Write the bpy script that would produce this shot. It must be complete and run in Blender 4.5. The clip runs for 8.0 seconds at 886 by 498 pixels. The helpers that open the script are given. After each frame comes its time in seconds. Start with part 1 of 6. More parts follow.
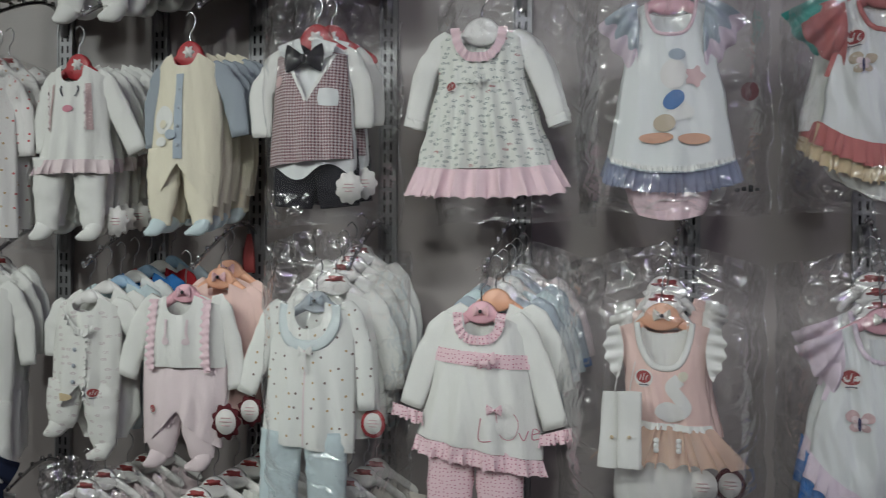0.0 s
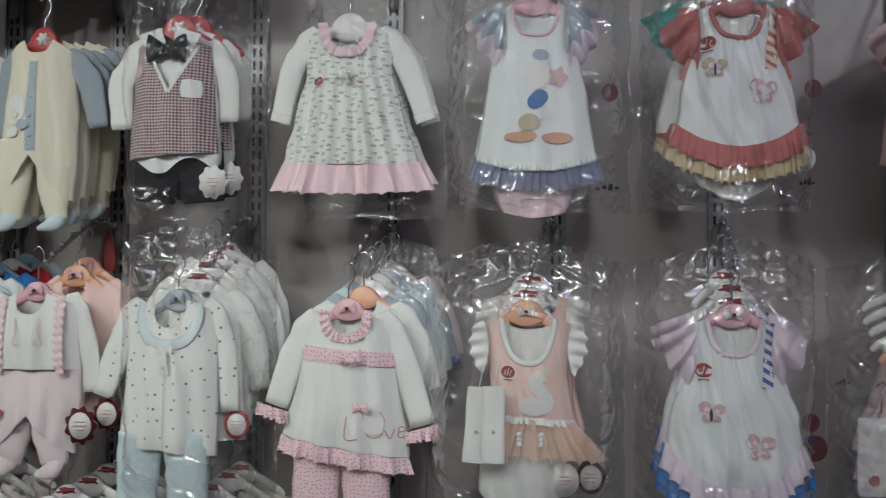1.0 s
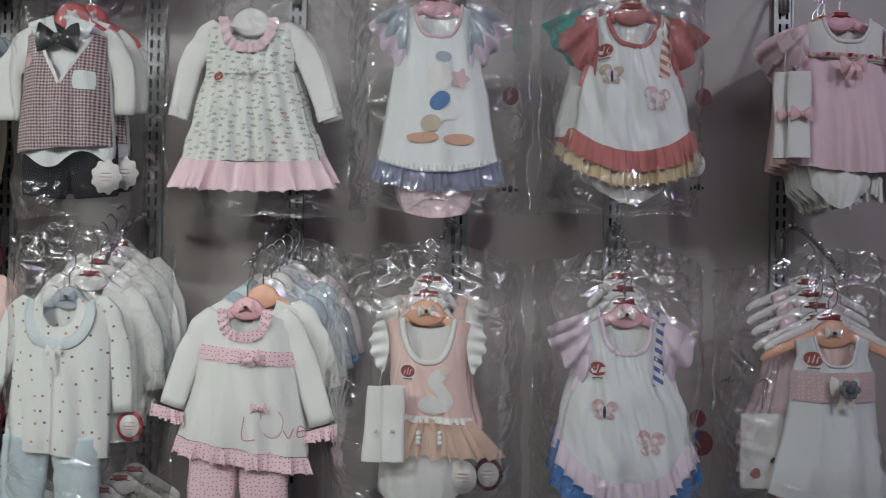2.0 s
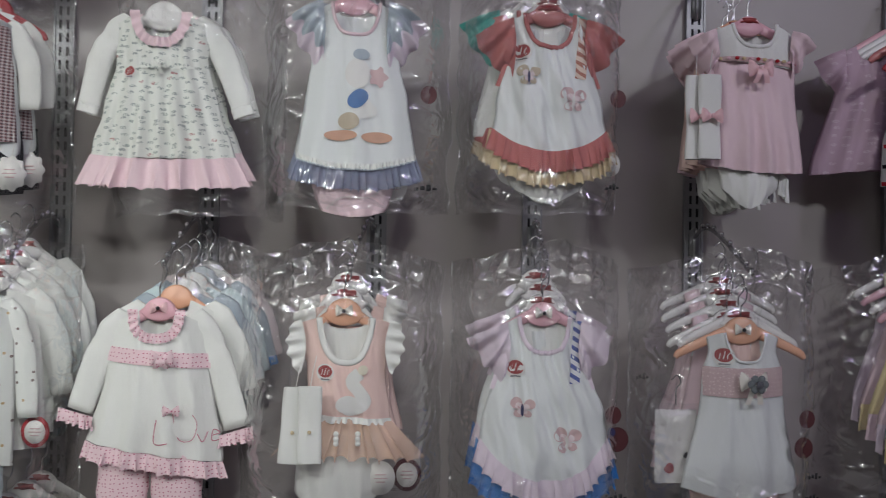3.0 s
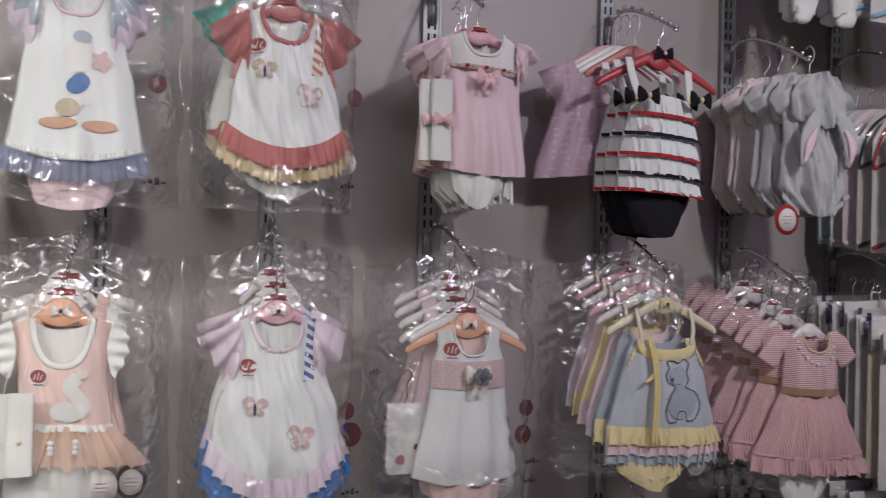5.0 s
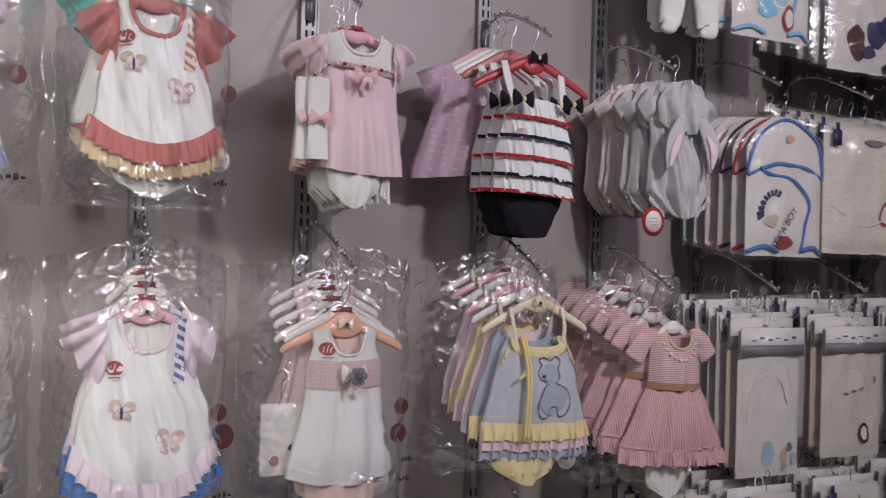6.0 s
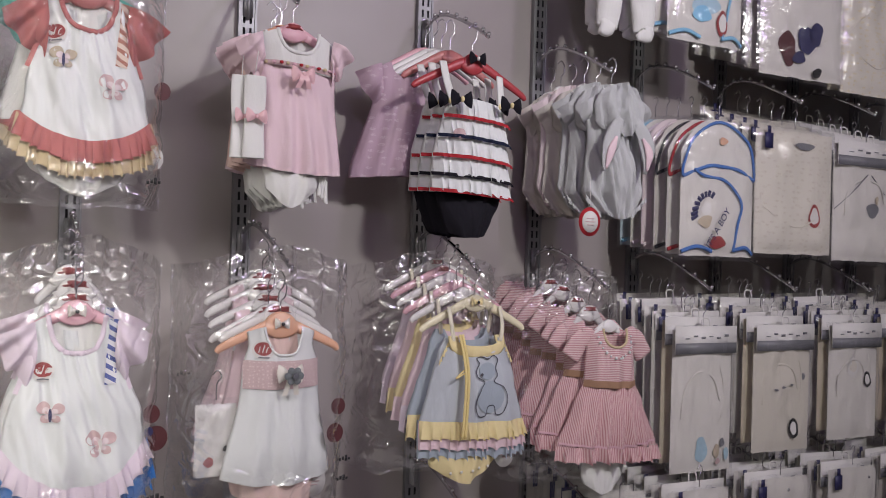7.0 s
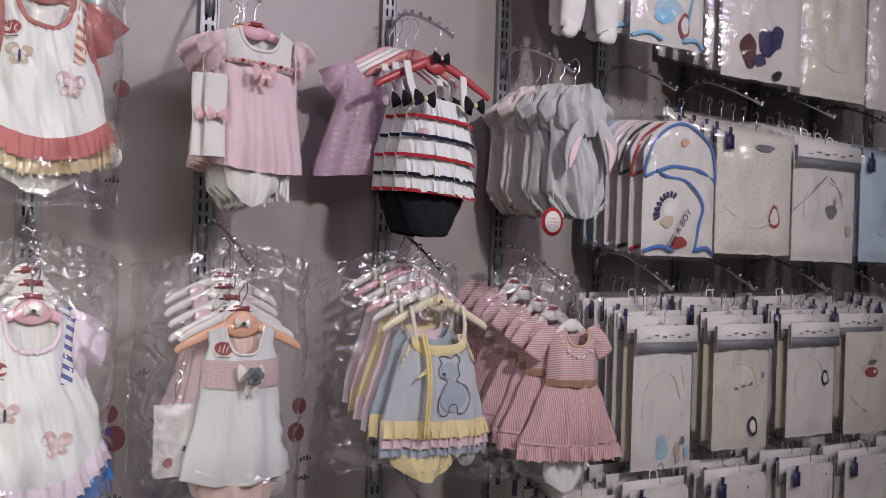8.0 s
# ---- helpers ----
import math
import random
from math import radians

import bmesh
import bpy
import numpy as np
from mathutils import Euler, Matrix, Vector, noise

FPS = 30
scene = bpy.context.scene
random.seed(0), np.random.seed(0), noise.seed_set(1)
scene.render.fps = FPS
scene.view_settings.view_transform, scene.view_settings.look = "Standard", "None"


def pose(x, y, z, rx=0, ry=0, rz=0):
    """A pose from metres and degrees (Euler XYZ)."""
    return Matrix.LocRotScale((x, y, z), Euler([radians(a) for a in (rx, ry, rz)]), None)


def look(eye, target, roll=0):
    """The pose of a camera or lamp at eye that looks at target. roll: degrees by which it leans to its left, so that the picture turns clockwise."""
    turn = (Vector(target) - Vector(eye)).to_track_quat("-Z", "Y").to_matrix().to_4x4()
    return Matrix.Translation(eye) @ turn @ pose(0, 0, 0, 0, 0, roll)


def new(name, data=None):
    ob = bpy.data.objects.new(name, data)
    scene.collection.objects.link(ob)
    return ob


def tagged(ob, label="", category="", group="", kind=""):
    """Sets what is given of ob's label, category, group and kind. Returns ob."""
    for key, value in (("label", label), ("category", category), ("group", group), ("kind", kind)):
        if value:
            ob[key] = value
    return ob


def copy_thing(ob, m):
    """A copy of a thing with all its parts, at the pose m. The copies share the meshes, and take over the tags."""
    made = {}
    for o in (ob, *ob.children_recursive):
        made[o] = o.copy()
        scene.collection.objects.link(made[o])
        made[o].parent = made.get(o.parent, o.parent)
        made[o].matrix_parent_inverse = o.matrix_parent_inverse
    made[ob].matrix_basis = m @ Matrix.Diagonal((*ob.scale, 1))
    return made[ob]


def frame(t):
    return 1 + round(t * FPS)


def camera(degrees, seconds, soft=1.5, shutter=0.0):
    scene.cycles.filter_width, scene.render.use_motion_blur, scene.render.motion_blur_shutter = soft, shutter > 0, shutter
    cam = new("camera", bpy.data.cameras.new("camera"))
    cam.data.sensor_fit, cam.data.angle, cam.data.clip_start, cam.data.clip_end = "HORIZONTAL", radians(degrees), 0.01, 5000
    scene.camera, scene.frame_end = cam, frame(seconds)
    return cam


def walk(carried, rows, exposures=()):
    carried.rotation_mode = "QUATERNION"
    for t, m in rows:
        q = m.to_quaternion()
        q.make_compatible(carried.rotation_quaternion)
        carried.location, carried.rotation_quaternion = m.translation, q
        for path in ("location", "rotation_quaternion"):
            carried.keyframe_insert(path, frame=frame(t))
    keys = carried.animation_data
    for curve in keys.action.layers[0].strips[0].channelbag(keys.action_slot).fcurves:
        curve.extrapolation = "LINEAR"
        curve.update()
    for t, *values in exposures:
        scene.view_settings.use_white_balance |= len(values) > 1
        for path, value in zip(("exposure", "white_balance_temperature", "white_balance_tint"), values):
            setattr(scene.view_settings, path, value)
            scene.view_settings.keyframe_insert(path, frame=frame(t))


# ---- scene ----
cam = camera(51.8, 8.0, soft=0.9, shutter=0.35)
PATH = [
    (0, (-0.173, -2.243, 1.559), (-0.632, -0.296, 1.563), 0.3),
    (0.5, (-0.148, -2.232, 1.549), (-0.49, -0.261, 1.561), 0.5),
    (1, (-0.131, -2.226, 1.532), (-0.349, -0.238, 1.559), 0.5),
    (1.5, (-0.132, -2.235, 1.547), (-0.229, -0.237, 1.56), 0.8),
    (3, (-0.109, -2.226, 1.531), (0.045, -0.232, 1.562), 0.9),
    (3.5, (-0.109, -2.226, 1.535), (0.163, -0.245, 1.563), 0.9),
    (4, (-0.102, -2.231, 1.541), (0.306, -0.273, 1.564), 1.2),
    (4.5, (-0.088, -2.23, 1.544), (0.456, -0.306, 1.565), 1.2),
    (6, (-0.065, -2.245, 1.554), (0.851, -0.468, 1.572), 1.5),
    (6.5, (-0.056, -2.252, 1.553), (0.925, -0.509, 1.573), 1.5),
    (7, (-0.049, -2.26, 1.558), (0.969, -0.539, 1.575), 1.6),
    (7.5, (-0.042, -2.267, 1.561), (1.002, -0.561, 1.576), 1.6),
    (8, (-0.035, -2.272, 1.564), (1.039, -0.585, 1.577), 1.8),
]
walk(cam, [(t, look(eye, target, roll)) for t, eye, target, roll in PATH],
     [(0, -0.73, 6350, 2), (0.5, -0.74, 6350, 2), (1.0, -0.71, 6350, 2), (1.5, -0.68, 6350, 3), (3.0, -0.56, 6400, 5), (3.5, -0.50, 6450, 6),
      (4.0, -0.40, 6550, 7), (4.5, -0.23, 6650, 8), (6.0, 0.19, 6850, 11), (6.5, 0.28, 6850, 11), (7.5, 0.34, 6850, 11), (8, 0.36, 6850, 11)])

# ---- world and light ----
world = bpy.data.worlds.new("shop_world")
scene.world = world
world.use_nodes = True
world.node_tree.nodes["Background"].inputs[0].default_value = (0.6, 0.6, 0.65, 1)
world.node_tree.nodes["Background"].inputs[1].default_value = 0.02
CEIL = 3.05


def lamp(name, at, aim, power, size, colour, spread=180.0):
    """A round ceiling spot; spread is the width of its beam in degrees."""
    data = bpy.data.lights.new(name, "AREA")
    data.energy, data.color = power, colour
    data.shape, data.size = "DISK", size
    data.spread = math.radians(spread)
    ob = new(name, data)
    ob.matrix_world = look(at, aim)
    return ob


NEUTRAL, COOL, VIOLET = (0.985, 0.985, 0.965), (0.97, 0.98, 1.0), (0.66, 0.48, 1.0)
for (lx, ly), aim, spread, power, colour in (
        ((-3.4, -2.5), (-1.9, 0, 1.15), 95, 9.5, NEUTRAL), ((-1.75, -2.7), (-1.2, 0, 1.1), 75, 5.1, NEUTRAL), ((-1.45, -2.7), (-0.6, 0, 1.3), 60, 1.8, NEUTRAL),
        ((-0.1, -2.6), (-0.35, 0, 1.15), 52, 1.5, NEUTRAL), ((0.2, -2.6), (0.2, 0, 1.2), 60, 0.3, NEUTRAL), ((1.45, -2.7), (1.5, 0, 1.6), 95, 8.2, COOL),
        ((3.4, -2.6), (3.2, 0, 1.3), 110, 2.0, COOL), ((-2.6, -4.2), (-1.8, 0, 1.4), 90, 6.6, NEUTRAL), ((-0.2, -4.2), (-0.75, 0, 1.2), 38, 2.0, NEUTRAL),
        ((2.4, -4.2), (2.2, 0, 1.4), 150, 6.2, COOL)):
    lamp("ceiling_spot_light", (lx, ly, CEIL - 0.06), aim, power, 0.19, colour, spread)
lamp("violet_led_light", (2.0, -2.6, CEIL - 0.08), (1.0, 0, 1.7), 6, 0.20, VIOLET)
lamp("violet_led_light", (0.4, -2.2, CEIL - 0.08), (0.5, 0, 1.6), 3, 0.14, VIOLET)


# ---- materials ----
def mat(name):
    m = bpy.data.materials.new(name)
    m.use_nodes = True
    nt = m.node_tree
    return m, nt, nt.nodes["Principled BSDF"]


def node(nt, kind, **values):
    n = nt.nodes.new(kind)
    for key, value in values.items():
        n.inputs[key].default_value = value
    return n


def math_node(nt, op, a, b=None, c=None):
    n = nt.nodes.new("ShaderNodeMath")
    n.operation = op
    for i, v in enumerate((a, b, c)):
        if v is None:
            continue
        if isinstance(v, (int, float)):
            n.inputs[i].default_value = v
        else:
            nt.links.new(v, n.inputs[i])
    return n.outputs[0]


def mix(nt, fac, a, b):
    n = nt.nodes.new("ShaderNodeMix")
    n.data_type = "RGBA"
    for i, v in ((0, fac), (6, a), (7, b)):
        if isinstance(v, (int, float)):
            n.inputs[i].default_value = v
        elif isinstance(v, tuple):
            n.inputs[i].default_value = (*v, 1)
        else:
            nt.links.new(v, n.inputs[i])
    return n.outputs[2]


def coords(nt):
    return nt.nodes.new("ShaderNodeTexCoord").outputs["Object"]


def split(nt, vec):
    n = nt.nodes.new("ShaderNodeSeparateXYZ")
    nt.links.new(vec, n.inputs[0])
    return n.outputs


def noise_fac(nt, vec, scale, detail=3.0, rough=0.55):
    n = node(nt, "ShaderNodeTexNoise", Scale=scale, Detail=detail, Roughness=rough)
    nt.links.new(vec, n.inputs["Vector"])
    return n.outputs["Fac"]


def bump(nt, bsdf, heights):
    last = None
    for h, strength, distance in heights:
        b = node(nt, "ShaderNodeBump", Strength=strength, Distance=distance)
        nt.links.new(h, b.inputs["Height"])
        if last:
            nt.links.new(last, b.inputs["Normal"])
        last = b.outputs[0]
    nt.links.new(last, bsdf.inputs["Normal"])


def pattern(nt, vec, kind, base, second):
    """A woven or printed pattern over the base colour, in metres on the cloth."""
    x, y, z = split(nt, vec)
    flat = nt.nodes.new("ShaderNodeCombineXYZ")
    nt.links.new(x, flat.inputs[0])
    nt.links.new(z, flat.inputs[1])
    if kind in ("hstripe", "vstripe", "diagonal"):
        w = {"hstripe": z, "vstripe": x}.get(kind)
        step = 0.0048
        if kind == "diagonal":
            w, step = math_node(nt, "ADD", math_node(nt, "MULTIPLY", x, 0.6), z), 0.020
        f = math_node(nt, "FRACT", math_node(nt, "DIVIDE", w, step))
        return mix(nt, math_node(nt, "GREATER_THAN", f, 0.52), base, second)
    if kind == "check":
        a = math_node(nt, "FRACT", math_node(nt, "DIVIDE", x, 0.0066))
        b = math_node(nt, "FRACT", math_node(nt, "DIVIDE", z, 0.0066))
        ga, gb = math_node(nt, "GREATER_THAN", a, 0.45), math_node(nt, "GREATER_THAN", b, 0.45)
        both = math_node(nt, "MULTIPLY", math_node(nt, "ADD", ga, gb), 0.5)
        dark = mix(nt, both, base, second)
        tiny = math_node(nt, "GREATER_THAN", math_node(nt, "FRACT", math_node(nt, "DIVIDE", math_node(nt, "ADD", x, z), 0.0066)), 0.5)
        return mix(nt, math_node(nt, "MULTIPLY", tiny, math_node(nt, "MULTIPLY", ga, gb)), dark, (0.04, 0.03, 0.05))
    scale, cut = {"dots": (115, 0.17), "floral": (68, 0.27), "sparse": (32, 0.090), "faint": (42, 0.20)}[kind]
    v = node(nt, "ShaderNodeTexVoronoi", Scale=scale, Randomness=0.55 if kind == "dots" else 0.8)
    v.voronoi_dimensions = "2D"
    stretched = nt.nodes.new("ShaderNodeMapping")
    stretched.inputs["Scale"].default_value = (1, 1, 1) if kind in ("dots", "sparse") else (0.62, 1.25, 1)
    if kind == "floral":
        stretched.inputs["Rotation"].default_value = (0, 0, 0.35)
    nt.links.new(flat.outputs[0], stretched.inputs[0])
    nt.links.new(stretched.outputs[0], v.inputs["Vector"])
    near = math_node(nt, "LESS_THAN", v.outputs["Distance"], cut)
    if kind in ("floral", "faint"):
        torn = math_node(nt, "GREATER_THAN", noise_fac(nt, vec, 330, 2), 0.48)
        near = math_node(nt, "MULTIPLY", near, torn)
        tone = mix(nt, math_node(nt, "GREATER_THAN", split(nt, v.outputs["Color"])[0], 0.93), second, (0.45, 0.22, 0.22) if kind == "floral" else second)
        return mix(nt, near, base, tone)
    if kind == "sparse":
        tone = mix(nt, math_node(nt, "GREATER_THAN", split(nt, v.outputs["Color"])[0], 0.5), second, (0.50, 0.33, 0.14))
        return mix(nt, near, base, tone)
    return mix(nt, near, base, second)


CLOTHS = {}


def cloth(name, base, kind=None, second=(0.3, 0.3, 0.3), rough=0.92, wrinkle=0.35, knit=0.25, sheer=0.0):
    if name in CLOTHS:
        return CLOTHS[name]
    m, nt, bsdf = mat(name)
    vec = coords(nt)
    colour = pattern(nt, vec, kind, base, second) if kind else base
    worn = math_node(nt, "MULTIPLY", noise_fac(nt, vec, 14, 4), 0.16)
    colour = mix(nt, worn, colour, tuple(c * 0.72 for c in base))
    fleck = math_node(nt, "MULTIPLY", noise_fac(nt, vec, 420, 2), 0.14)
    colour = mix(nt, fleck, colour, tuple(c * 0.62 for c in base))
    nt.links.new(colour, bsdf.inputs["Base Color"])
    bsdf.inputs["Roughness"].default_value = rough
    bsdf.inputs["Specular IOR Level"].default_value = 0.2
    bsdf.inputs["Alpha"].default_value = 1.0 - sheer
    bsdf.inputs["Sheen Weight"].default_value = 0.12
    bsdf.inputs["Sheen Roughness"].default_value = 0.5
    bsdf.inputs["Sheen Tint"].default_value = (*base, 1)
    hang = nt.nodes.new("ShaderNodeMapping")
    hang.inputs["Scale"].default_value = (1.0, 1.0, 0.38)
    hang.inputs["Rotation"].default_value = (0, 0.18, 0)
    nt.links.new(vec, hang.inputs[0])
    bump(nt, bsdf, [(noise_fac(nt, hang.outputs[0], 17, 2, 0.5), wrinkle * 1.1, 0.014), (noise_fac(nt, hang.outputs[0], 48, 4, 0.62), wrinkle * 1.3, 0.005), (noise_fac(nt, vec, 520, 2), knit * 1.5, 0.0016)])
    CLOTHS[name] = m
    return m


def plain(name, base, rough=0.5, metal=0.0, scale=60, bumpy=0.05, spread=0.12):
    m, nt, bsdf = mat(name)
    vec = coords(nt)
    n = noise_fac(nt, vec, scale, 4)
    colour = mix(nt, math_node(nt, "MULTIPLY", n, spread * 2), base, tuple(c * 0.6 for c in base))
    nt.links.new(colour, bsdf.inputs["Base Color"])
    r = math_node(nt, "ADD", math_node(nt, "MULTIPLY", noise_fac(nt, vec, scale * 0.4, 3), 0.2), rough - 0.1)
    nt.links.new(r, bsdf.inputs["Roughness"])
    bsdf.inputs["Metallic"].default_value = metal
    bump(nt, bsdf, [(n, bumpy, 0.002)])
    return m


def film(name, haze, gloss, tint=(0.95, 0.95, 0.97), taut=False, rough=0.15, deep=0.023):
    """Clear packing film: see-through, with sharp glints on long creases and a faint haze where it is crumpled."""
    m = bpy.data.materials.new(name)
    m.use_nodes = True
    nt = m.node_tree
    nt.nodes.clear()
    out = nt.nodes.new("ShaderNodeOutputMaterial")
    clear = nt.nodes.new("ShaderNodeBsdfTransparent")
    clear.inputs[0].default_value = (0.975, 0.975, 0.98, 1)
    shine = node(nt, "ShaderNodeBsdfGlossy", Roughness=rough)
    milky = nt.nodes.new("ShaderNodeBsdfDiffuse")
    milky.inputs[0].default_value = (*tint, 1)
    fres = node(nt, "ShaderNodeFresnel", IOR=1.5)
    vec = coords(nt)
    own = nt.nodes.new("ShaderNodeObjectInfo").outputs["Random"]
    shifted = nt.nodes.new("ShaderNodeVectorMath")
    shifted.operation = "ADD"
    shift = nt.nodes.new("ShaderNodeCombineXYZ")
    for axis in range(3):
        nt.links.new(math_node(nt, "MULTIPLY", own, (17.0, 5.0, 29.0)[axis]), shift.inputs[axis])
    nt.links.new(vec, shifted.inputs[0])
    nt.links.new(shift.outputs[0], shifted.inputs[1])

    def crease(turn, long, across, bend):
        """Ridges drawn out along one direction of the sheet."""
        mp = nt.nodes.new("ShaderNodeMapping")
        mp.vector_type = "TEXTURE"
        mp.inputs["Rotation"].default_value = (0, math.radians(turn), 0)
        mp.inputs["Scale"].default_value = (1 / across, 2 / across, 1 / long)
        nt.links.new(shifted.outputs[0], mp.inputs[0])
        n = node(nt, "ShaderNodeTexNoise", Scale=1.0, Detail=0.3, Roughness=0.4, Distortion=bend)
        nt.links.new(mp.outputs[0], n.inputs["Vector"])
        return math_node(nt, "ABSOLUTE", math_node(nt, "SUBTRACT", n.outputs["Fac"], 0.5))

    ridged = math_node(nt, "ADD", crease(74, 2.2, 19, 0.7), math_node(nt, "MULTIPLY", crease(112, 3.0, 27, 0.7), 0.7))
    ridged = math_node(nt, "ADD", ridged, math_node(nt, "MULTIPLY", crease(28, 8, 34, 0.8), 0.45))
    if taut:
        # stretched smooth over the garment, crumpled along the sides, the gathered top and the hem
        fx, _, fz = split(nt, vec)
        def ramp(value, low, high):
            return math_node(nt, "MINIMUM", math_node(nt, "MAXIMUM", math_node(nt, "DIVIDE", math_node(nt, "SUBTRACT", value, low), high - low), 0.0), 1.0)
        loose = math_node(nt, "MAXIMUM", ramp(math_node(nt, "ABSOLUTE", fx), 0.10, 0.155), math_node(nt, "MAXIMUM", ramp(fz, -0.15, -0.07), ramp(math_node(nt, "MULTIPLY", fz, -1.0), 0.38, 0.44)))
        ridged = math_node(nt, "MULTIPLY", ridged, math_node(nt, "ADD", math_node(nt, "MULTIPLY", loose, 0.88), 0.12))
    b = node(nt, "ShaderNodeBump", Strength=1.0, Distance=deep)
    nt.links.new(ridged, b.inputs["Height"])
    nt.links.new(b.outputs[0], shine.inputs["Normal"])
    one = nt.nodes.new("ShaderNodeMixShader")
    # the haze gathers along the fold lines
    folded = math_node(nt, "POWER", math_node(nt, "MAXIMUM", math_node(nt, "SUBTRACT", 1.0, math_node(nt, "MULTIPLY", ridged, 4.0)), 0.0), 2.0)
    nt.links.new(math_node(nt, "MULTIPLY", math_node(nt, "ADD", math_node(nt, "MULTIPLY", folded, 0.8), 0.5), haze), one.inputs[0])
    nt.links.new(clear.outputs[0], one.inputs[1])
    nt.links.new(milky.outputs[0], one.inputs[2])
    two = nt.nodes.new("ShaderNodeMixShader")
    share = math_node(nt, "MULTIPLY", fres.outputs[0], gloss)
    if taut:
        share = math_node(nt, "MULTIPLY", share, math_node(nt, "ADD", math_node(nt, "MULTIPLY", loose, 0.95), 0.05))
    nt.links.new(math_node(nt, "MINIMUM", share, 0.5), two.inputs[0])
    nt.links.new(one.outputs[0], two.inputs[1])
    nt.links.new(shine.outputs[0], two.inputs[2])
    nt.links.new(two.outputs[0], out.inputs[0])
    return m


def wall_paint(name, base):
    m, nt, bsdf = mat(name)
    vec = coords(nt)
    a, b = noise_fac(nt, vec, 1.6, 5), noise_fac(nt, vec, 9, 5)
    colour = mix(nt, math_node(nt, "MULTIPLY", a, 0.30), base, tuple(c * 0.78 for c in base))
    colour = mix(nt, math_node(nt, "MULTIPLY", b, 0.16), colour, tuple(c * 0.86 for c in base))
    nt.links.new(colour, bsdf.inputs["Base Color"])
    nt.links.new(math_node(nt, "ADD", math_node(nt, "MULTIPLY", b, 0.22), 0.30), bsdf.inputs["Roughness"])
    bump(nt, bsdf, [(noise_fac(nt, vec, 240, 2), 0.06, 0.001)])
    return m


WHITE = cloth("white_cotton", (0.80, 0.80, 0.765))
COOLWHITE = cloth("cool_white_cotton", (0.79, 0.81, 0.80))
CREAM = cloth("cream_cotton", (0.80, 0.75, 0.60))
PINK = cloth("pale_pink_cotton", (0.82, 0.63, 0.67))
ROSE = cloth("rose_pink_cotton", (0.74, 0.47, 0.53))
BLUSH = cloth("blush_ribbed_cotton", (0.78, 0.67, 0.68))
PEACH = cloth("peach_cotton", (0.86, 0.63, 0.57))
CORAL = cloth("coral_red_cotton", (0.50, 0.17, 0.16))
BEIGE = cloth("beige_cotton", (0.64, 0.52, 0.33))
LILAC = cloth("lilac_cotton", (0.78, 0.67, 0.75))
SKY = cloth("pale_blue_cotton", (0.60, 0.70, 0.72))
STEEL = cloth("grey_blue_cotton", (0.42, 0.48, 0.54))
DENIM = cloth("blue_grey_tulle", (0.27, 0.30, 0.42), sheer=0.25)
BLUE = cloth("strong_blue_cotton", (0.05, 0.20, 0.52))
NAVY = cloth("navy_cotton", (0.015, 0.020, 0.045))
BLACK = cloth("black_cotton", (0.014, 0.013, 0.018))
RED = cloth("red_cotton", (0.42, 0.03, 0.04))
YELLOW = cloth("yellow_cotton", (0.86, 0.73, 0.40))
GREY = cloth("grey_marl_jersey", (0.54, 0.55, 0.55), knit=0.5, wrinkle=0.7)
SAND = cloth("sand_jersey", (0.62, 0.58, 0.53))
TEAL = cloth("teal_cotton", (0.10, 0.42, 0.36))
FLUFF = cloth("fluffy_white_pile", (0.84, 0.83, 0.80), knit=0.8)
FLORAL = cloth("white_floral_cotton", (0.78, 0.79, 0.74), "floral", (0.34, 0.38, 0.36))
FAINT = cloth("white_faint_print", (0.78, 0.78, 0.74), "faint", (0.62, 0.55, 0.55))
SPOT = cloth("white_tiny_motif_cotton", (0.80, 0.81, 0.77), "sparse", (0.16, 0.10, 0.09))
DOTTED = cloth("pink_dotted_cotton", (0.83, 0.62, 0.66), "dots", (0.52, 0.16, 0.25))
CHECK = cloth("red_houndstooth_cloth", (0.64, 0.57, 0.56), "check", (0.15, 0.014, 0.028))
HSTRIPE = cloth("pink_cross_striped_jersey", (0.80, 0.64, 0.62), "hstripe", (0.56, 0.25, 0.28))
VSTRIPE = cloth("pink_upright_striped_cotton", (0.76, 0.55, 0.54), "vstripe", (0.54, 0.25, 0.27))
BLUESTRIPE = cloth("blue_striped_ribbon", (0.80, 0.80, 0.82), "diagonal", (0.035, 0.07, 0.33))
REDSTRIPE = cloth("red_striped_ribbon", (0.76, 0.62, 0.52), "diagonal", (0.40, 0.14, 0.10))
TULLE = cloth("peach_tulle", (0.86, 0.60, 0.46), sheer=0.38)
LACE = cloth("rose_lace", (0.62, 0.46, 0.46), "dots", (0.80, 0.66, 0.64))
SATIN = plain("ribbon_satin", (0.80, 0.76, 0.68), 0.35, 0, 40)
PINKSATIN = plain("pink_ribbon_satin", (0.82, 0.52, 0.54), 0.4, 0, 40)
BELT = cloth("tan_ribbon", (0.42, 0.25, 0.16))
TWINE = cloth("yellow_cord", (0.86, 0.70, 0.32))
EMBROIDERY = cloth("dark_grey_thread", (0.10, 0.10, 0.12))
ROSETHREAD = cloth("rose_thread", (0.62, 0.28, 0.34))
CHROME = plain("chrome_wire", (0.62, 0.62, 0.64), 0.22, 1.0, 90, 0.02)
STEELPOST = plain("galvanised_upright_steel", (0.34, 0.34, 0.35), 0.52, 0.85, 30, 0.04, 0.25)
# upright steel again, near black: the shade within the slots as colour
SLOTSHADE = plain("dark_channel_steel", (0.035, 0.035, 0.04), 0.6, 0.4, 30)
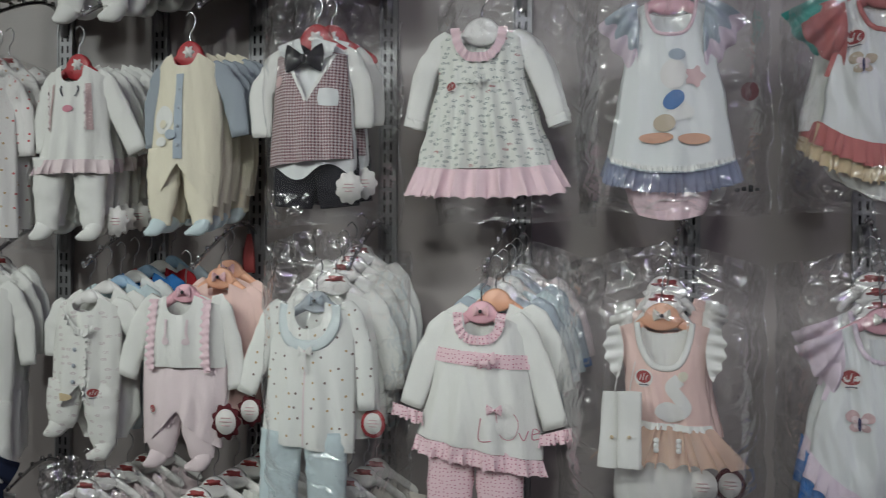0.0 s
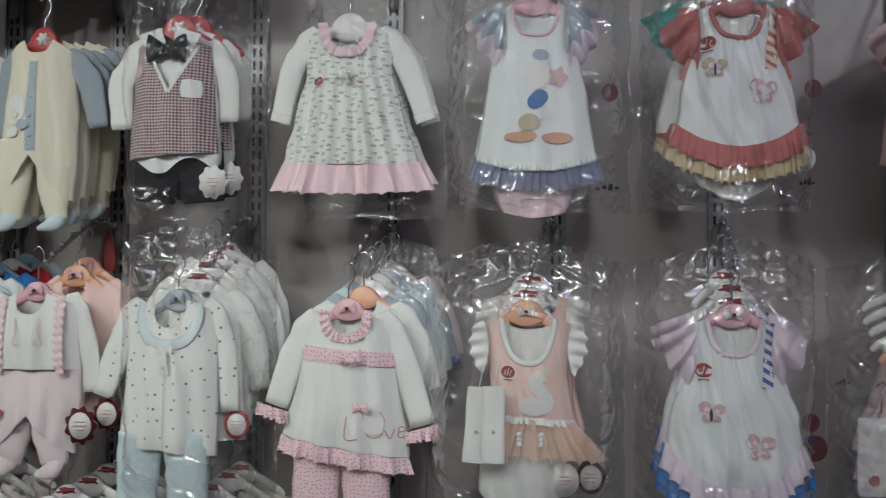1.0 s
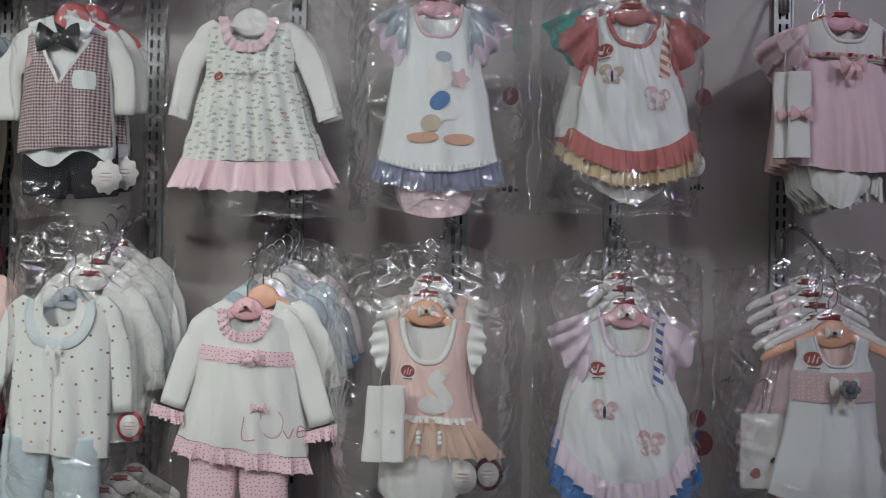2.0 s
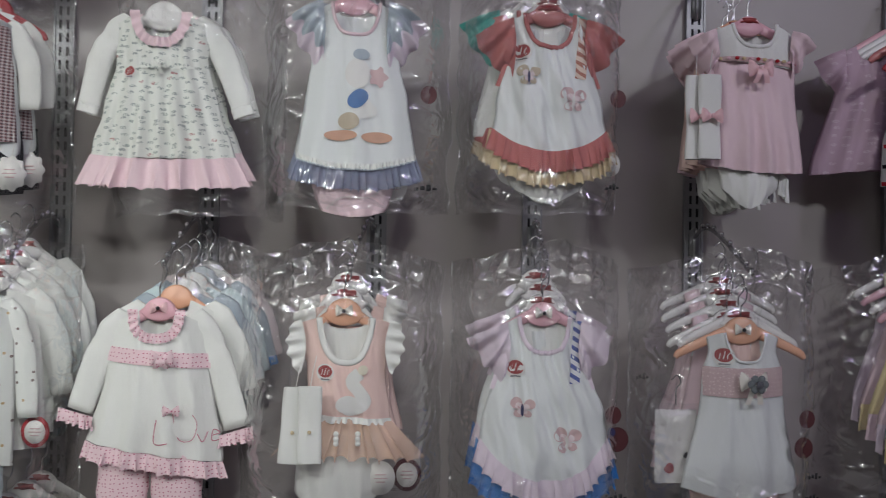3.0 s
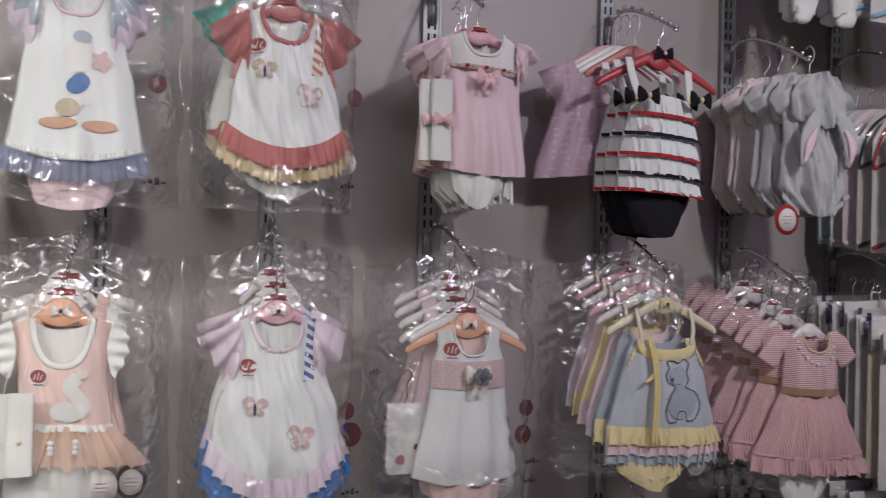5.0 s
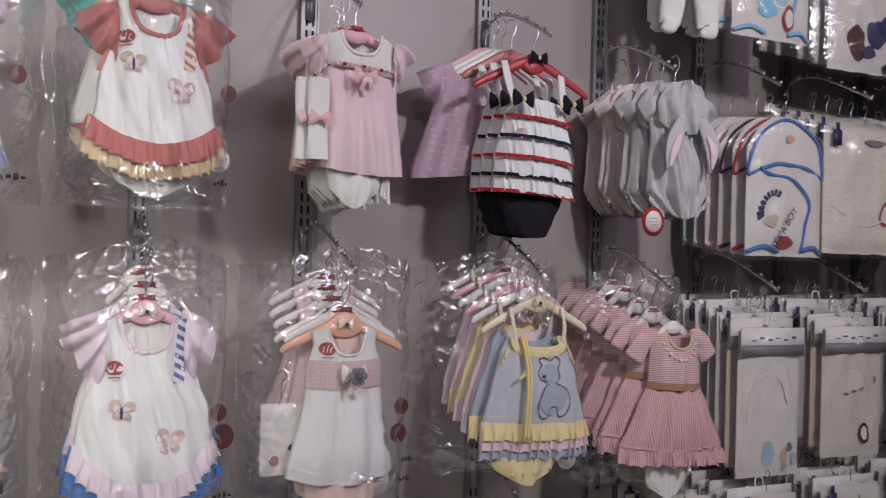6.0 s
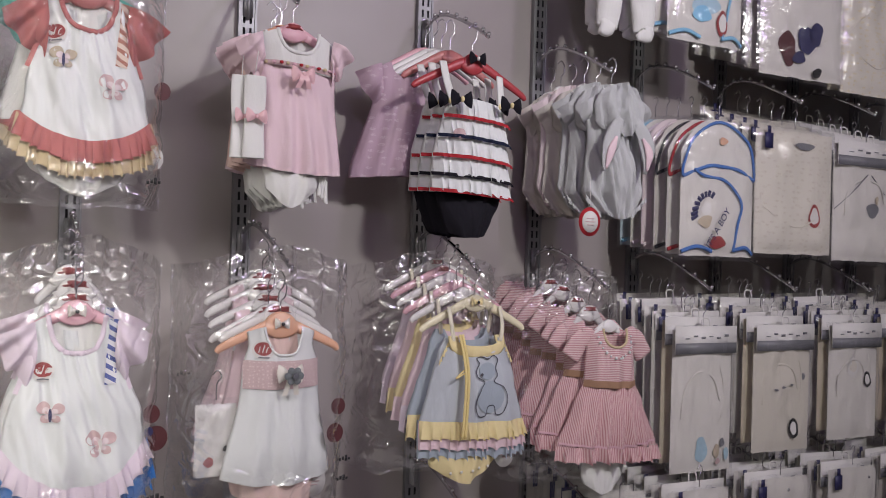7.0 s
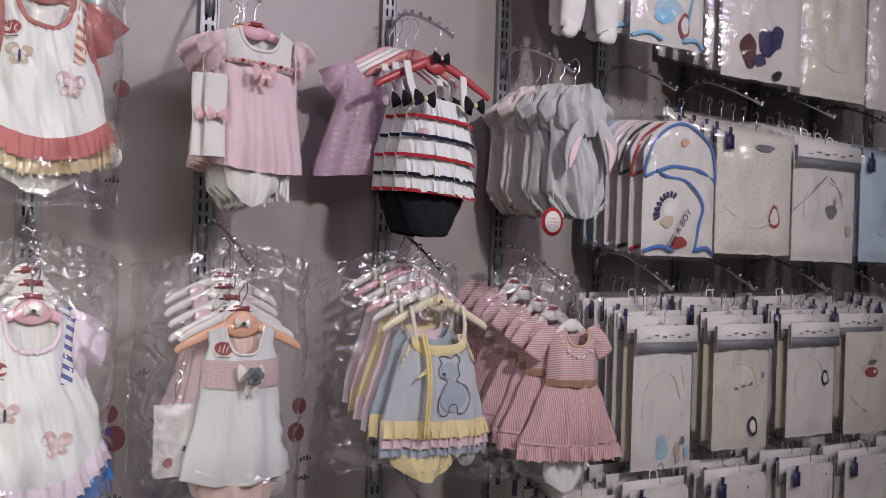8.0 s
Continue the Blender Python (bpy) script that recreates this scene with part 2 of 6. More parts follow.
PLASTIC = {k: plain(k + "_hanger_plastic", c, 0.38, 0, 30, 0.02) for k, c in dict(
    white=(0.82, 0.80, 0.78), pink=(0.80, 0.46, 0.52), peach=(0.84, 0.46, 0.30), red=(0.44, 0.05, 0.06), yellow=(0.85, 0.78, 0.55),
    grey=(0.42, 0.46, 0.50), coral=(0.55, 0.20, 0.19), blue=(0.35, 0.52, 0.70)).items()}
CARD = plain("white_tag_card", (0.76, 0.74, 0.71), 0.6, 0, 40, 0.02)
INKRED = plain("red_print", (0.38, 0.06, 0.06), 0.5, 0, 300, 0.02, 0.4)
DOTRED = plain("dull_red_film_print", (0.085, 0.018, 0.022), 0.6)
BLUEINK = plain("mid_blue_print", (0.06, 0.16, 0.38), 0.6)
INKBLACK = plain("black_print", (0.02, 0.02, 0.022), 0.5)
INKNAVY = plain("navy_print", (0.028, 0.028, 0.10), 0.5)
INKBLUE = plain("sky_blue_print", (0.42, 0.60, 0.70), 0.6, 0, 90, 0.02, 0.35)
INKGREY = plain("grey_header_print", (0.22, 0.22, 0.24), 0.45, 0, 55, 0.02, 0.45)
INKORANGE = plain("orange_print", (0.66, 0.38, 0.26), 0.6, 0, 90, 0.02, 0.3)
INKTAN = plain("tan_print", (0.56, 0.47, 0.35), 0.6, 0, 120, 0.02, 0.3)
INKROSE = plain("rose_print", (0.68, 0.48, 0.48), 0.6, 0, 120, 0.02, 0.3)
CLEAR = film("very_clear_packing_film", 0.018, 3.6, taut=True)
FILM = film("clear_packing_film", 0.030, 6.0, taut=True)
SEAM = film("film_seam", 0.05, 2.4)
HAZY = film("hazy_packing_film", 0.030, 1.5, rough=0.17, deep=0.0045)
WALL = wall_paint("warm_grey_wall_panel", (0.37, 0.335, 0.325))
PLAINWALL = wall_paint("shop_back_wall_paint", (0.76, 0.74, 0.74))
FLOORTILE = plain("pale_grey_floor_tile", (0.64, 0.62, 0.60), 0.35, 0, 6)
CEILPAINT = wall_paint("white_ceiling_paint", (0.80, 0.80, 0.80))


# ---- mesh tools ----
def part(name, bm, material, parent, label=""):
    me = bpy.data.meshes.new(name)
    bm.normal_update()
    bm.to_mesh(me)
    bm.free()
    me.materials.append(material)
    for p in me.polygons:
        p.use_smooth = True
    ob = new(name, me)
    ob.parent = parent
    if label:
        tagged(ob, label)
    return ob


def thing(name, label, category, at=(0, 0, 0), rz=0.0, group="", kind=""):
    ob = new(name)
    ob.empty_display_size = 0.05
    ob.matrix_basis = pose(*at, 0, 0, rz)
    return tagged(ob, label, category, group, kind)


def box(bm, x0, x1, y0, y1, z0, z1):
    v = [bm.verts.new((x, y, z)) for x in (x0, x1) for y in (y0, y1) for z in (z0, z1)]
    for f in ((0, 1, 3, 2), (4, 6, 7, 5), (0, 4, 5, 1), (2, 3, 7, 6), (0, 2, 6, 4), (1, 5, 7, 3)):
        bm.faces.new([v[i] for i in f])


def slab(name, x0, x1, y0, y1, z0, z1, material, label, category, kind="structure"):
    bm = bmesh.new()
    box(bm, x0, x1, y0, y1, z0, z1)
    ob = part(name, bm, material, None)
    for p in ob.data.polygons:
        p.use_smooth = False
    return tagged(ob, label, category, "", kind)


def spline(pts, s):
    """A point at s (0 to 1) of a smooth curve through the points."""
    n = len(pts) - 1
    i = min(int(s * n), n - 1)
    f = s * n - i
    p0, p1, p2, p3 = pts[max(i - 1, 0)], pts[i], pts[i + 1], pts[min(i + 2, n)]
    return tuple(0.5 * (2 * b + (c - a) * f + (2 * a - 5 * b + 4 * c - d) * f * f + (3 * b - a - 3 * c + d) * f ** 3)
                 for a, b, c, d in zip(p0, p1, p2, p3))


def blend(pairs, z):
    """Values at z from rows (z, a, b, ...), smoothly between the rows, z falling."""
    if z >= pairs[0][0]:
        return pairs[0][1:]
    for a, b in zip(pairs, pairs[1:]):
        if z >= b[0]:
            f = (a[0] - z) / max(a[0] - b[0], 1e-9)
            f = f * f * (3 - 2 * f) * 0.5 + f * 0.5
            return tuple(p + (q - p) * f for p, q in zip(a[1:], b[1:]))
    return pairs[-1][1:]


def tube(pts, wide, deep, n=12, m=16, wrinkle=0.0, seed=0.0, bm=None, cap=True):
    """A limp tube along points (x, y, z): wide across the wall's plane, deep towards the viewer."""
    bm = bm or bmesh.new()
    rings = []
    for k in range(m + 1):
        s = k / m
        c = Vector(spline(pts, s))
        d = (Vector(spline(pts, min(s + 0.02, 1))) - Vector(spline(pts, max(s - 0.02, 0)))).normalized()
        side = d.cross(Vector((0, 1, 0)))
        side = side.normalized() if side.length > 1e-4 else Vector((1, 0, 0))
        front = side.cross(d).normalized()
        w, q = spline([(a,) for a in wide], s)[0], spline([(a,) for a in deep], s)[0]
        ring = []
        for j in range(n):
            a = 2 * math.pi * j / n
            p = c + side * (w * math.cos(a)) + front * (q * math.sin(a))
            if wrinkle:
                p += front * (wrinkle * noise.noise(Vector((p.x * 30 + seed, p.z * 42, seed + math.sin(a)))))
                p += side * (wrinkle * 0.7 * noise.noise(Vector((p.z * 55, seed, math.cos(a)))))
            ring.append(bm.verts.new(p))
        rings.append(ring)
    for a, b in zip(rings, rings[1:]):
        for j in range(n):
            bm.faces.new((a[j], a[(j + 1) % n], b[(j + 1) % n], b[j]))
    if cap:
        bm.faces.new(list(reversed(rings[0])))
        bm.faces.new(rings[-1])
    return bm


def ball(bm, at, r, n=8, sx=1, sy=1, sz=1):
    made = bmesh.ops.create_uvsphere(bm, u_segments=n, v_segments=max(n // 2 + 1, 4), radius=r)
    for v in made["verts"]:
        v.co = Vector((v.co.x * sx + at[0], v.co.y * sy + at[1], v.co.z * sz + at[2]))


def strip(fn, n, rows, bm=None, closed=False):
    """A sheet of n by rows cells from fn(s, r)."""
    bm = bm or bmesh.new()
    grid = [[bm.verts.new(fn(i / n, r / rows)) for i in range(n + 1)] for r in range(rows + 1)]
    for a, b in zip(grid, grid[1:]):
        for i in range(n):
            bm.faces.new((a[i], b[i], b[i + 1], a[i + 1]))
    return bm


# ---- the garment kit ----
class Panel:
    """A hanging front and back of cloth: rows (z, middle, half width), folds that deepen downwards."""

    def __init__(self, rows, depth=0.022, folds=3.0, amp=0.004, seed=0.0, crease=1.0):
        self.crease = crease
        self.rows, self.depth, self.folds, self.amp, self.seed = rows, depth, folds, amp, seed
        self.z0, self.z1 = rows[0][0], rows[-1][0]

    def y(self, u, z, side=-1):
        u = max(-1, min(1, u))
        fall = max(0.0, (self.z0 - z) / max(self.z0 - self.z1, 1e-6))
        puff = self.depth * (1 - abs(u) ** 2.6) * (0.65 + 0.45 * math.sin(min(fall, 1) * 2.4))
        edge = 1 - u ** 4
        fold = self.amp * (0.15 + fall) * math.sin(u * self.folds * math.pi + self.seed * 2 + 0.8 * math.sin(fall * 3 + self.seed))
        crinkle = 0.0060 * noise.noise(Vector((u * 3.2 + self.seed, z * 9 + u * 1.5, self.seed * 3.7 + side)))
        crinkle += (0.0030 + 0.0030 * max(self.crease - 1.0, 0.0)) * noise.noise(Vector((u * 5.5 + self.seed, z * 24 + u * 9, side)))
        return side * (puff if side < 0 else puff * 0.5) + edge * (fold + crinkle * self.crease)

    def x(self, u, z):
        mid, half = blend(self.rows, z)
        return mid + u * half * (1 + 0.018 * noise.noise(Vector((z * 30, self.seed, u))))

    def front(self, x, z):
        mid, half = blend(self.rows, z)
        return self.y((x - mid) / max(half, 1e-4), z)

    def mesh(self, top, low, back_top=None, nu=30, nv=26):
        bm = bmesh.new()
        sides = []
        for side, upper in ((-1, top), (1, back_top or top)):
            grid = []
            for r in range(nv + 1):
                row = []
                for i in range(nu + 1):
                    u = -1 + 2 * i / nu
                    z = upper(u) + (low(u) - upper(u)) * r / nv
                    if side == 1 and i in (0, nu):
                        row.append(sides[0][r][i])
                    else:
                        row.append(bm.verts.new((self.x(u, z), self.y(u, z, side), z)))
                grid.append(row)
            sides.append(grid)
            for a, b in zip(grid, grid[1:]):
                for i in range(nu):
                    f = (a[i], b[i], b[i + 1], a[i + 1])
                    bm.faces.new(f if side < 0 else tuple(reversed(f)))
        return bm


def neckline(width, dip, slope, base=0.0):
    """Top edge over u: a scooped neck of that share of the width, then sloping shoulders."""
    def top(u):
        a = abs(u)
        if a < width:
            return base - dip * math.sqrt(max(0.0, 1 - (a / width) ** 2.9))
        return base - slope * ((a - width) / (1 - width)) ** 1.3
    return top


class Garment:
    def __init__(self, name, label="", category="", x=0.0, y=0.0, z=0.0, rz=0.0, group="", root=None):
        self.root = root or thing(name, label, category, (x, y, z), rz, group)
        self.panels = {}
        self.seed = random.random() * 20

    def panel(self, name, rows, material, top, low=None, depth=0.022, folds=3.0, amp=0.004, back=None, y=0.0, nu=30, nv=26, label="", crease=1.0):
        p = Panel(rows, depth, folds, amp, self.seed + len(self.panels), crease)
        end = rows[-1][0]
        low = low or (lambda u: end)
        bm = p.mesh(top, low, back, nu, nv)
        if y:
            bmesh.ops.translate(bm, verts=bm.verts, vec=(0, y, 0))
        p.off = y
        self.panels[name] = p
        part(name, bm, material, self.root, label)
        return p

    def sleeve(self, pts, wide, material, deep=None, name="sleeve", y=0.004, label="", cuff=None):
        path = [(px, y + 0.004 * i, pz) for i, (px, pz) in enumerate(pts)]
        wide = [wide[0] * 0.45, wide[0] * 1.02, (wide[0] + wide[1]) / 2, *wide[1:]]
        a, b = Vector(path[0]), Vector(path[1])
        path = [tuple(a - (b - a) * 0.20), tuple(a + (b - a) * 0.16), tuple(a + (b - a) * 0.55), *path[1:]]
        deep = [w * 0.36 for w in wide]
        self.seed += 1.3
        ob = part(name, tube(path, wide, deep, 14, 18, 0.004, self.seed), material, self.root, label)
        if cuff:
            a, b = Vector(path[-2]), Vector(path[-1])
            d = (b - a).normalized()
            part("cuff", tube([tuple(b - d * 0.014), tuple(b), tuple(b + d * 0.006)], [wide[-1] * 1.08] * 3, [deep[-1] * 1.15] * 3, 14, 4), cuff, ob)
        return ob

    def frill(self, curve, height, waves, amp, material, out=0.0, name="ruffle", n=None, y=0.0, spread=0.10, label="", parent=None):
        """A gathered strip under curve(s) -> (x, y, z); it flares as it falls."""
        n, amp = n or int(waves * 10), amp * 1.3
        ph, mid = self.seed, curve(0.5)[0]
        def fn(s, r):
            x, yy, z = curve(s)
            gather = waves * s + 0.8 * noise.noise(Vector((s * 6, ph, 1))) + 0.25 * r * noise.noise(Vector((s * 9, ph, 7)))
            w = math.sin(2 * math.pi * gather) * (0.65 + 1.0 * noise.noise(Vector((s * waves * 0.6, ph, 3 + r))))
            return (x + (x - mid) * spread * r + amp * 0.7 * r * math.cos(2 * math.pi * gather),
                    yy + y - out * r - amp * w * (0.08 + r), z - height * r * (1 + 0.07 * w + 0.05 * noise.noise(Vector((s * 8, ph, 5)))))
        return part(name, strip(fn, n, 4), material, parent or self.root, label)

    def hem(self, panel, low, lift=0.0, grow=1.0, y=-0.003):
        p = self.panels[panel]
        def curve(s):
            u = -1 + 2 * s
            z = low(u) + lift
            return (p.x(u * grow, z), p.y(u, z) + p.off + y - 0.002, z)
        return curve

    def ring(self, width, dip, base, half, material, thick=0.006, y=0.0, name="collar_trim", panel=None, mid=0.0, ruffle=0, label=""):
        """A binding or frill that follows the neckline."""
        top = neckline(width, dip, 0.0, base)
        p = self.panels[panel] if panel else None
        pts = []
        for i in range(25):
            a = math.pi * i / 24
            u = -math.cos(a) * width
            z = base - dip * math.sqrt(max(0.0, 1 - abs(math.cos(a)) ** 2.9))
            x = p.x(u, z) if p else mid + u * half
            yy = (p.y(u, z) + p.off if p else 0) - 0.003 + y
            pts.append((x, yy, z))
        if ruffle:
            def fn(s, r):
                q = spline(pts, s)
                c = Vector((pts[12][0], 0, base))
                d = Vector((q[0], 0, q[2])) - c
                d = d.normalized() if d.length > 1e-5 else Vector((0, 0, -1))
                w = math.sin(2 * math.pi * ruffle * s)
                return (q[0] + d.x * thick * r, q[1] - 0.004 - 0.003 * w * (0.3 + r), q[2] + d.z * thick * r)
            return part(name, strip(fn, ruffle * 6, 3), material, self.root, label)
        return part(name, tube([(a, b + 0.002, c) for a, b, c in pts], [thick * 0.62] * 3, [0.003] * 3, 8, 40), material, self.root, label)

    def patch(self, panel, x, z, r, material, rz=1.0, name="patch", label="", shape=None, lift=0.003, parent=None, n=18):
        """A flat motif that lies on the cloth; shape(a) gives its outline as a share of r."""
        p = self.panels[panel]
        bm = bmesh.new()
        shape = shape or (lambda a: 1.0)
        def at(px, pz):
            return bm.verts.new((px, p.front(px, pz) + p.off - lift * 0.8, pz))
        c, rings = at(x, z), []
        for share in (0.5, 1.0):
            rings.append([at(x + r * share * shape(2 * math.pi * j / n) * math.cos(2 * math.pi * j / n),
                             z + r * rz * share * shape(2 * math.pi * j / n) * math.sin(2 * math.pi * j / n)) for j in range(n)])
        for j in range(n):
            k = (j + 1) % n
            bm.faces.new((c, rings[0][j], rings[0][k]))
            bm.faces.new((rings[0][j], rings[1][j], rings[1][k], rings[0][k]))
        return part(name, bm, material, parent or self.root, label)

    def band(self, panel, pts, width, material, name="trim", label="", lift=0.003, n=14, parent=None):
        """A ribbon or stitched line along points (x, z) on the cloth."""
        p = self.panels[panel]
        bm, rows = bmesh.new(), []
        for i in range(n + 1):
            s = i / n
            a, b = spline(pts, max(s - 0.03, 0)), spline(pts, min(s + 0.03, 1))
            d = Vector((b[0] - a[0], b[1] - a[1]))
            d = Vector((-d.y, d.x)).normalized() if d.length > 1e-6 else Vector((0, 1))
            c = spline(pts, s)
            row = []
            for k in (-1, 0, 1):
                x, z = c[0] + d.x * width / 2 * k, c[1] + d.y * width / 2 * k
                row.append(bm.verts.new((x, p.front(x, z) + p.off - lift * 0.7 - (0.0006 if k == 0 else 0), z)))
            rows.append(row)
        for a, b in zip(rows, rows[1:]):
            for k in (0, 1):
                bm.faces.new((a[k], a[k + 1], b[k + 1], b[k]))
        return part(name, bm, material, parent or self.root, label)

    def bow(self, x, y, z, w, material, knot=None, tails=0.0, name="bow", label=""):
        bm = bmesh.new()
        for sgn in (-1, 1):
            def fn(s, r, sgn=sgn):
                a = 2 * math.pi * r
                close = math.sqrt(max(0.0, 1 - max(0.0, (s - 0.8) / 0.2) ** 2))
                h = (0.07 + 0.33 * s ** 0.8) * (0.25 + 0.75 * close)
                return (x + sgn * w * (0.03 + 0.47 * s), y - w * 0.13 * math.sin(math.pi * s) * math.cos(a) ** 2 + 0.03 * w * math.sin(a) * math.sin(9 * s),
                        z + w * h * math.sin(a) + 0.03 * w * s)
            strip(fn, 10, 14, bm)
        ob = part(name, bm, material, self.root, label)
        kb = bmesh.new()
        ball(kb, (x, y - 0.07 * w, z), w * 0.10, 8, 0.85, 0.8, 1.2)
        part("knot", kb, knot or material, ob)
        if tails:
            for sgn in (-1, 1):
                def tail(s, r, sgn=sgn):
                    return (x + sgn * w * (0.05 + 0.18 * s) + (r - 0.5) * w * 0.2, y - 0.006 - 0.004 * math.sin(4 * s), z - tails * s)
                part("tail", strip(tail, 6, 2), material, ob)
        return ob

    def badge(self, panel, x, z, r=0.020):
        ob = self.patch(panel, x, z, r, CARD, name="badge", label="round red and white sewn badge", lift=0.003)
        self.patch(panel, x, z + r * 0.14, r * 0.80, INKRED, 0.86, "emblem", lift=0.0045, parent=ob, n=28)
        for k in (-1, 0, 1):
            self.band(panel, [(x + k * r * 0.34 - r * 0.10, z - r * 0.25), (x + k * r * 0.30, z + r * 0.15), (x + k * r * 0.40 + r * 0.10, z + r * 0.55 - abs(k) * r * 0.2)], r * 0.09, CARD, "mark", "", 0.0058, 6, ob)
        self.band(panel, [(x - r * 0.5, z - r * 0.74), (x + r * 0.5, z - r * 0.74)], r * 0.14, INKGREY, "print_bar", "", 0.0052, 4, ob)
        return ob

    def butterfly(self, panel, x, z, r, wing, heart):
        wings = lambda a: 0.10 + 0.90 * abs(math.sin(2 * a + 0.25 * math.sin(a))) ** 0.42 * (1.0 if math.sin(a) > 0 else 0.66)
        ob = self.patch(panel, x, z, r, wing, 0.95, "butterfly", "sewn butterfly motif", wings, 0.004, n=48)
        self.patch(panel, x, z, r * 0.55, BLUSH, 0.95, "wing_lining", shape=wings, lift=0.0052, parent=ob, n=48)
        self.patch(panel, x, z - r * 0.05, r * 0.10, heart, 4.5, "butterfly_body", lift=0.0065, parent=ob, n=10)
        return ob

    def button(self, panel, x, z, r, material, name="button"):
        p = self.panels[panel]
        bm = bmesh.new()
        ball(bm, (x, p.front(x, z) + p.off - 0.003, z), r, 10, 1, 0.45, 1)
        return part(name, bm, material, self.root)

    def legs(self, spread, top, low, wide, material, foot=True, split=None, y=0.0, mid=0.0, sole=None, dips=(0, 0)):
        for sgn, dip in ((-1, dips[0]), (1, dips[1])):
            pts = [(mid + sgn * spread * 0.80, y - 0.004, top), (mid + sgn * spread * 0.90, y - 0.008, (top + low) / 2), (mid + sgn * spread, y - 0.004, low - dip)]
            self.seed += 1.1
            leg = part("trouser_leg", tube(pts, wide, [w * 0.46 for w in wide], 14, 18, 0.005, self.seed), material, self.root)
            if foot:
                q = pts[-1]
                bm = tube([(q[0], q[1], q[2] + 0.012), (q[0] + sgn * 0.006 - 0.006, q[1] - 0.012, q[2] - 0.008), (q[0] - 0.034, q[1] - 0.018, q[2] - 0.020)],
                          [wide[-1] * 0.92, wide[-1] * 0.74, wide[-1] * 0.22], [wide[-1] * 0.5, wide[-1] * 0.45, wide[-1] * 0.2], 12, 8, 0.003, self.seed)
                part("foot", bm, sole or material, leg)

    def flutter(self, s, x, z0, z1, reach, droop, waves, amp, material, name="flutter_sleeve", y=-0.012, label="", n=44):
        """A loose gathered sleeve that fans out from the armhole at x, between the heights z0 and z1."""
        ph = self.seed
        reach_all, slope = math.hypot(reach, droop), math.atan2(droop, reach)
        def fn(q, r):
            w = math.sin(2 * math.pi * (waves * q + 0.3 * noise.noise(Vector((q * 3, ph, s)))) + ph + s)
            a = slope * 0.7 + math.radians(62) * q ** 0.8
            far = reach_all * (1.0 - 0.22 * q) * (1 + 0.07 * w) * r
            return (s * (x - 0.006 * q + far * math.cos(a)), y - amp * w * (0.1 + r) + 0.014 * r * r - 0.014 * math.sin(math.pi * r),
                    z0 + (z1 - z0) * q * 0.85 - far * math.sin(a))
        return part(name, strip(fn, n, 6), material, self.root, label)

    def tag(self, x, y, z, r, rim, name="swing_tag", wavy=0.0, string=0.05, face=None):
        def disc(radius, dy, thick, wave):
            bm = bmesh.new()
            rings = []
            for yy in (dy, dy - thick):
                rings.append([bm.verts.new((x + radius * (1 + wave * math.cos(9 * a)) * math.cos(a), yy, z + radius * 1.15 * (1 + wave * math.cos(9 * a)) * math.sin(a)))
                              for a in (2 * math.pi * j / 54 for j in range(54))])
            bm.faces.new(rings[1])
            bm.faces.new(list(reversed(rings[0])))
            for j in range(54):
                bm.faces.new((rings[0][j], rings[0][(j + 1) % 54], rings[1][(j + 1) % 54], rings[1][j]))
            return bm
        ob = part(name, disc(r, y, 0.0015, wavy), rim, self.root, "round card swing tag on a string")
        part("tag_face", disc(r * 0.74, y - 0.0035, 0.0005, 0), face or CARD, ob)
        bm = bmesh.new()
        for k, (wd, dz) in enumerate(((0.7, 0.25), (0.9, 0.0), (0.6, -0.25))):
            box(bm, x - r * 0.5 * wd, x + r * 0.5 * wd, y - 0.005, y - 0.0042, z + r * dz - r * 0.04, z + r * dz + r * 0.04)
        part("print_bar", bm, INKROSE, ob)
        if string:
            part("string", tube([(x, y, z + r), (x + 0.004, y + 0.004, z + r + string * 0.5), (x + 0.002, y + 0.008, z + r + string)], [0.0008] * 3, [0.0008] * 3, 5, 8), CARD, ob)
        return ob


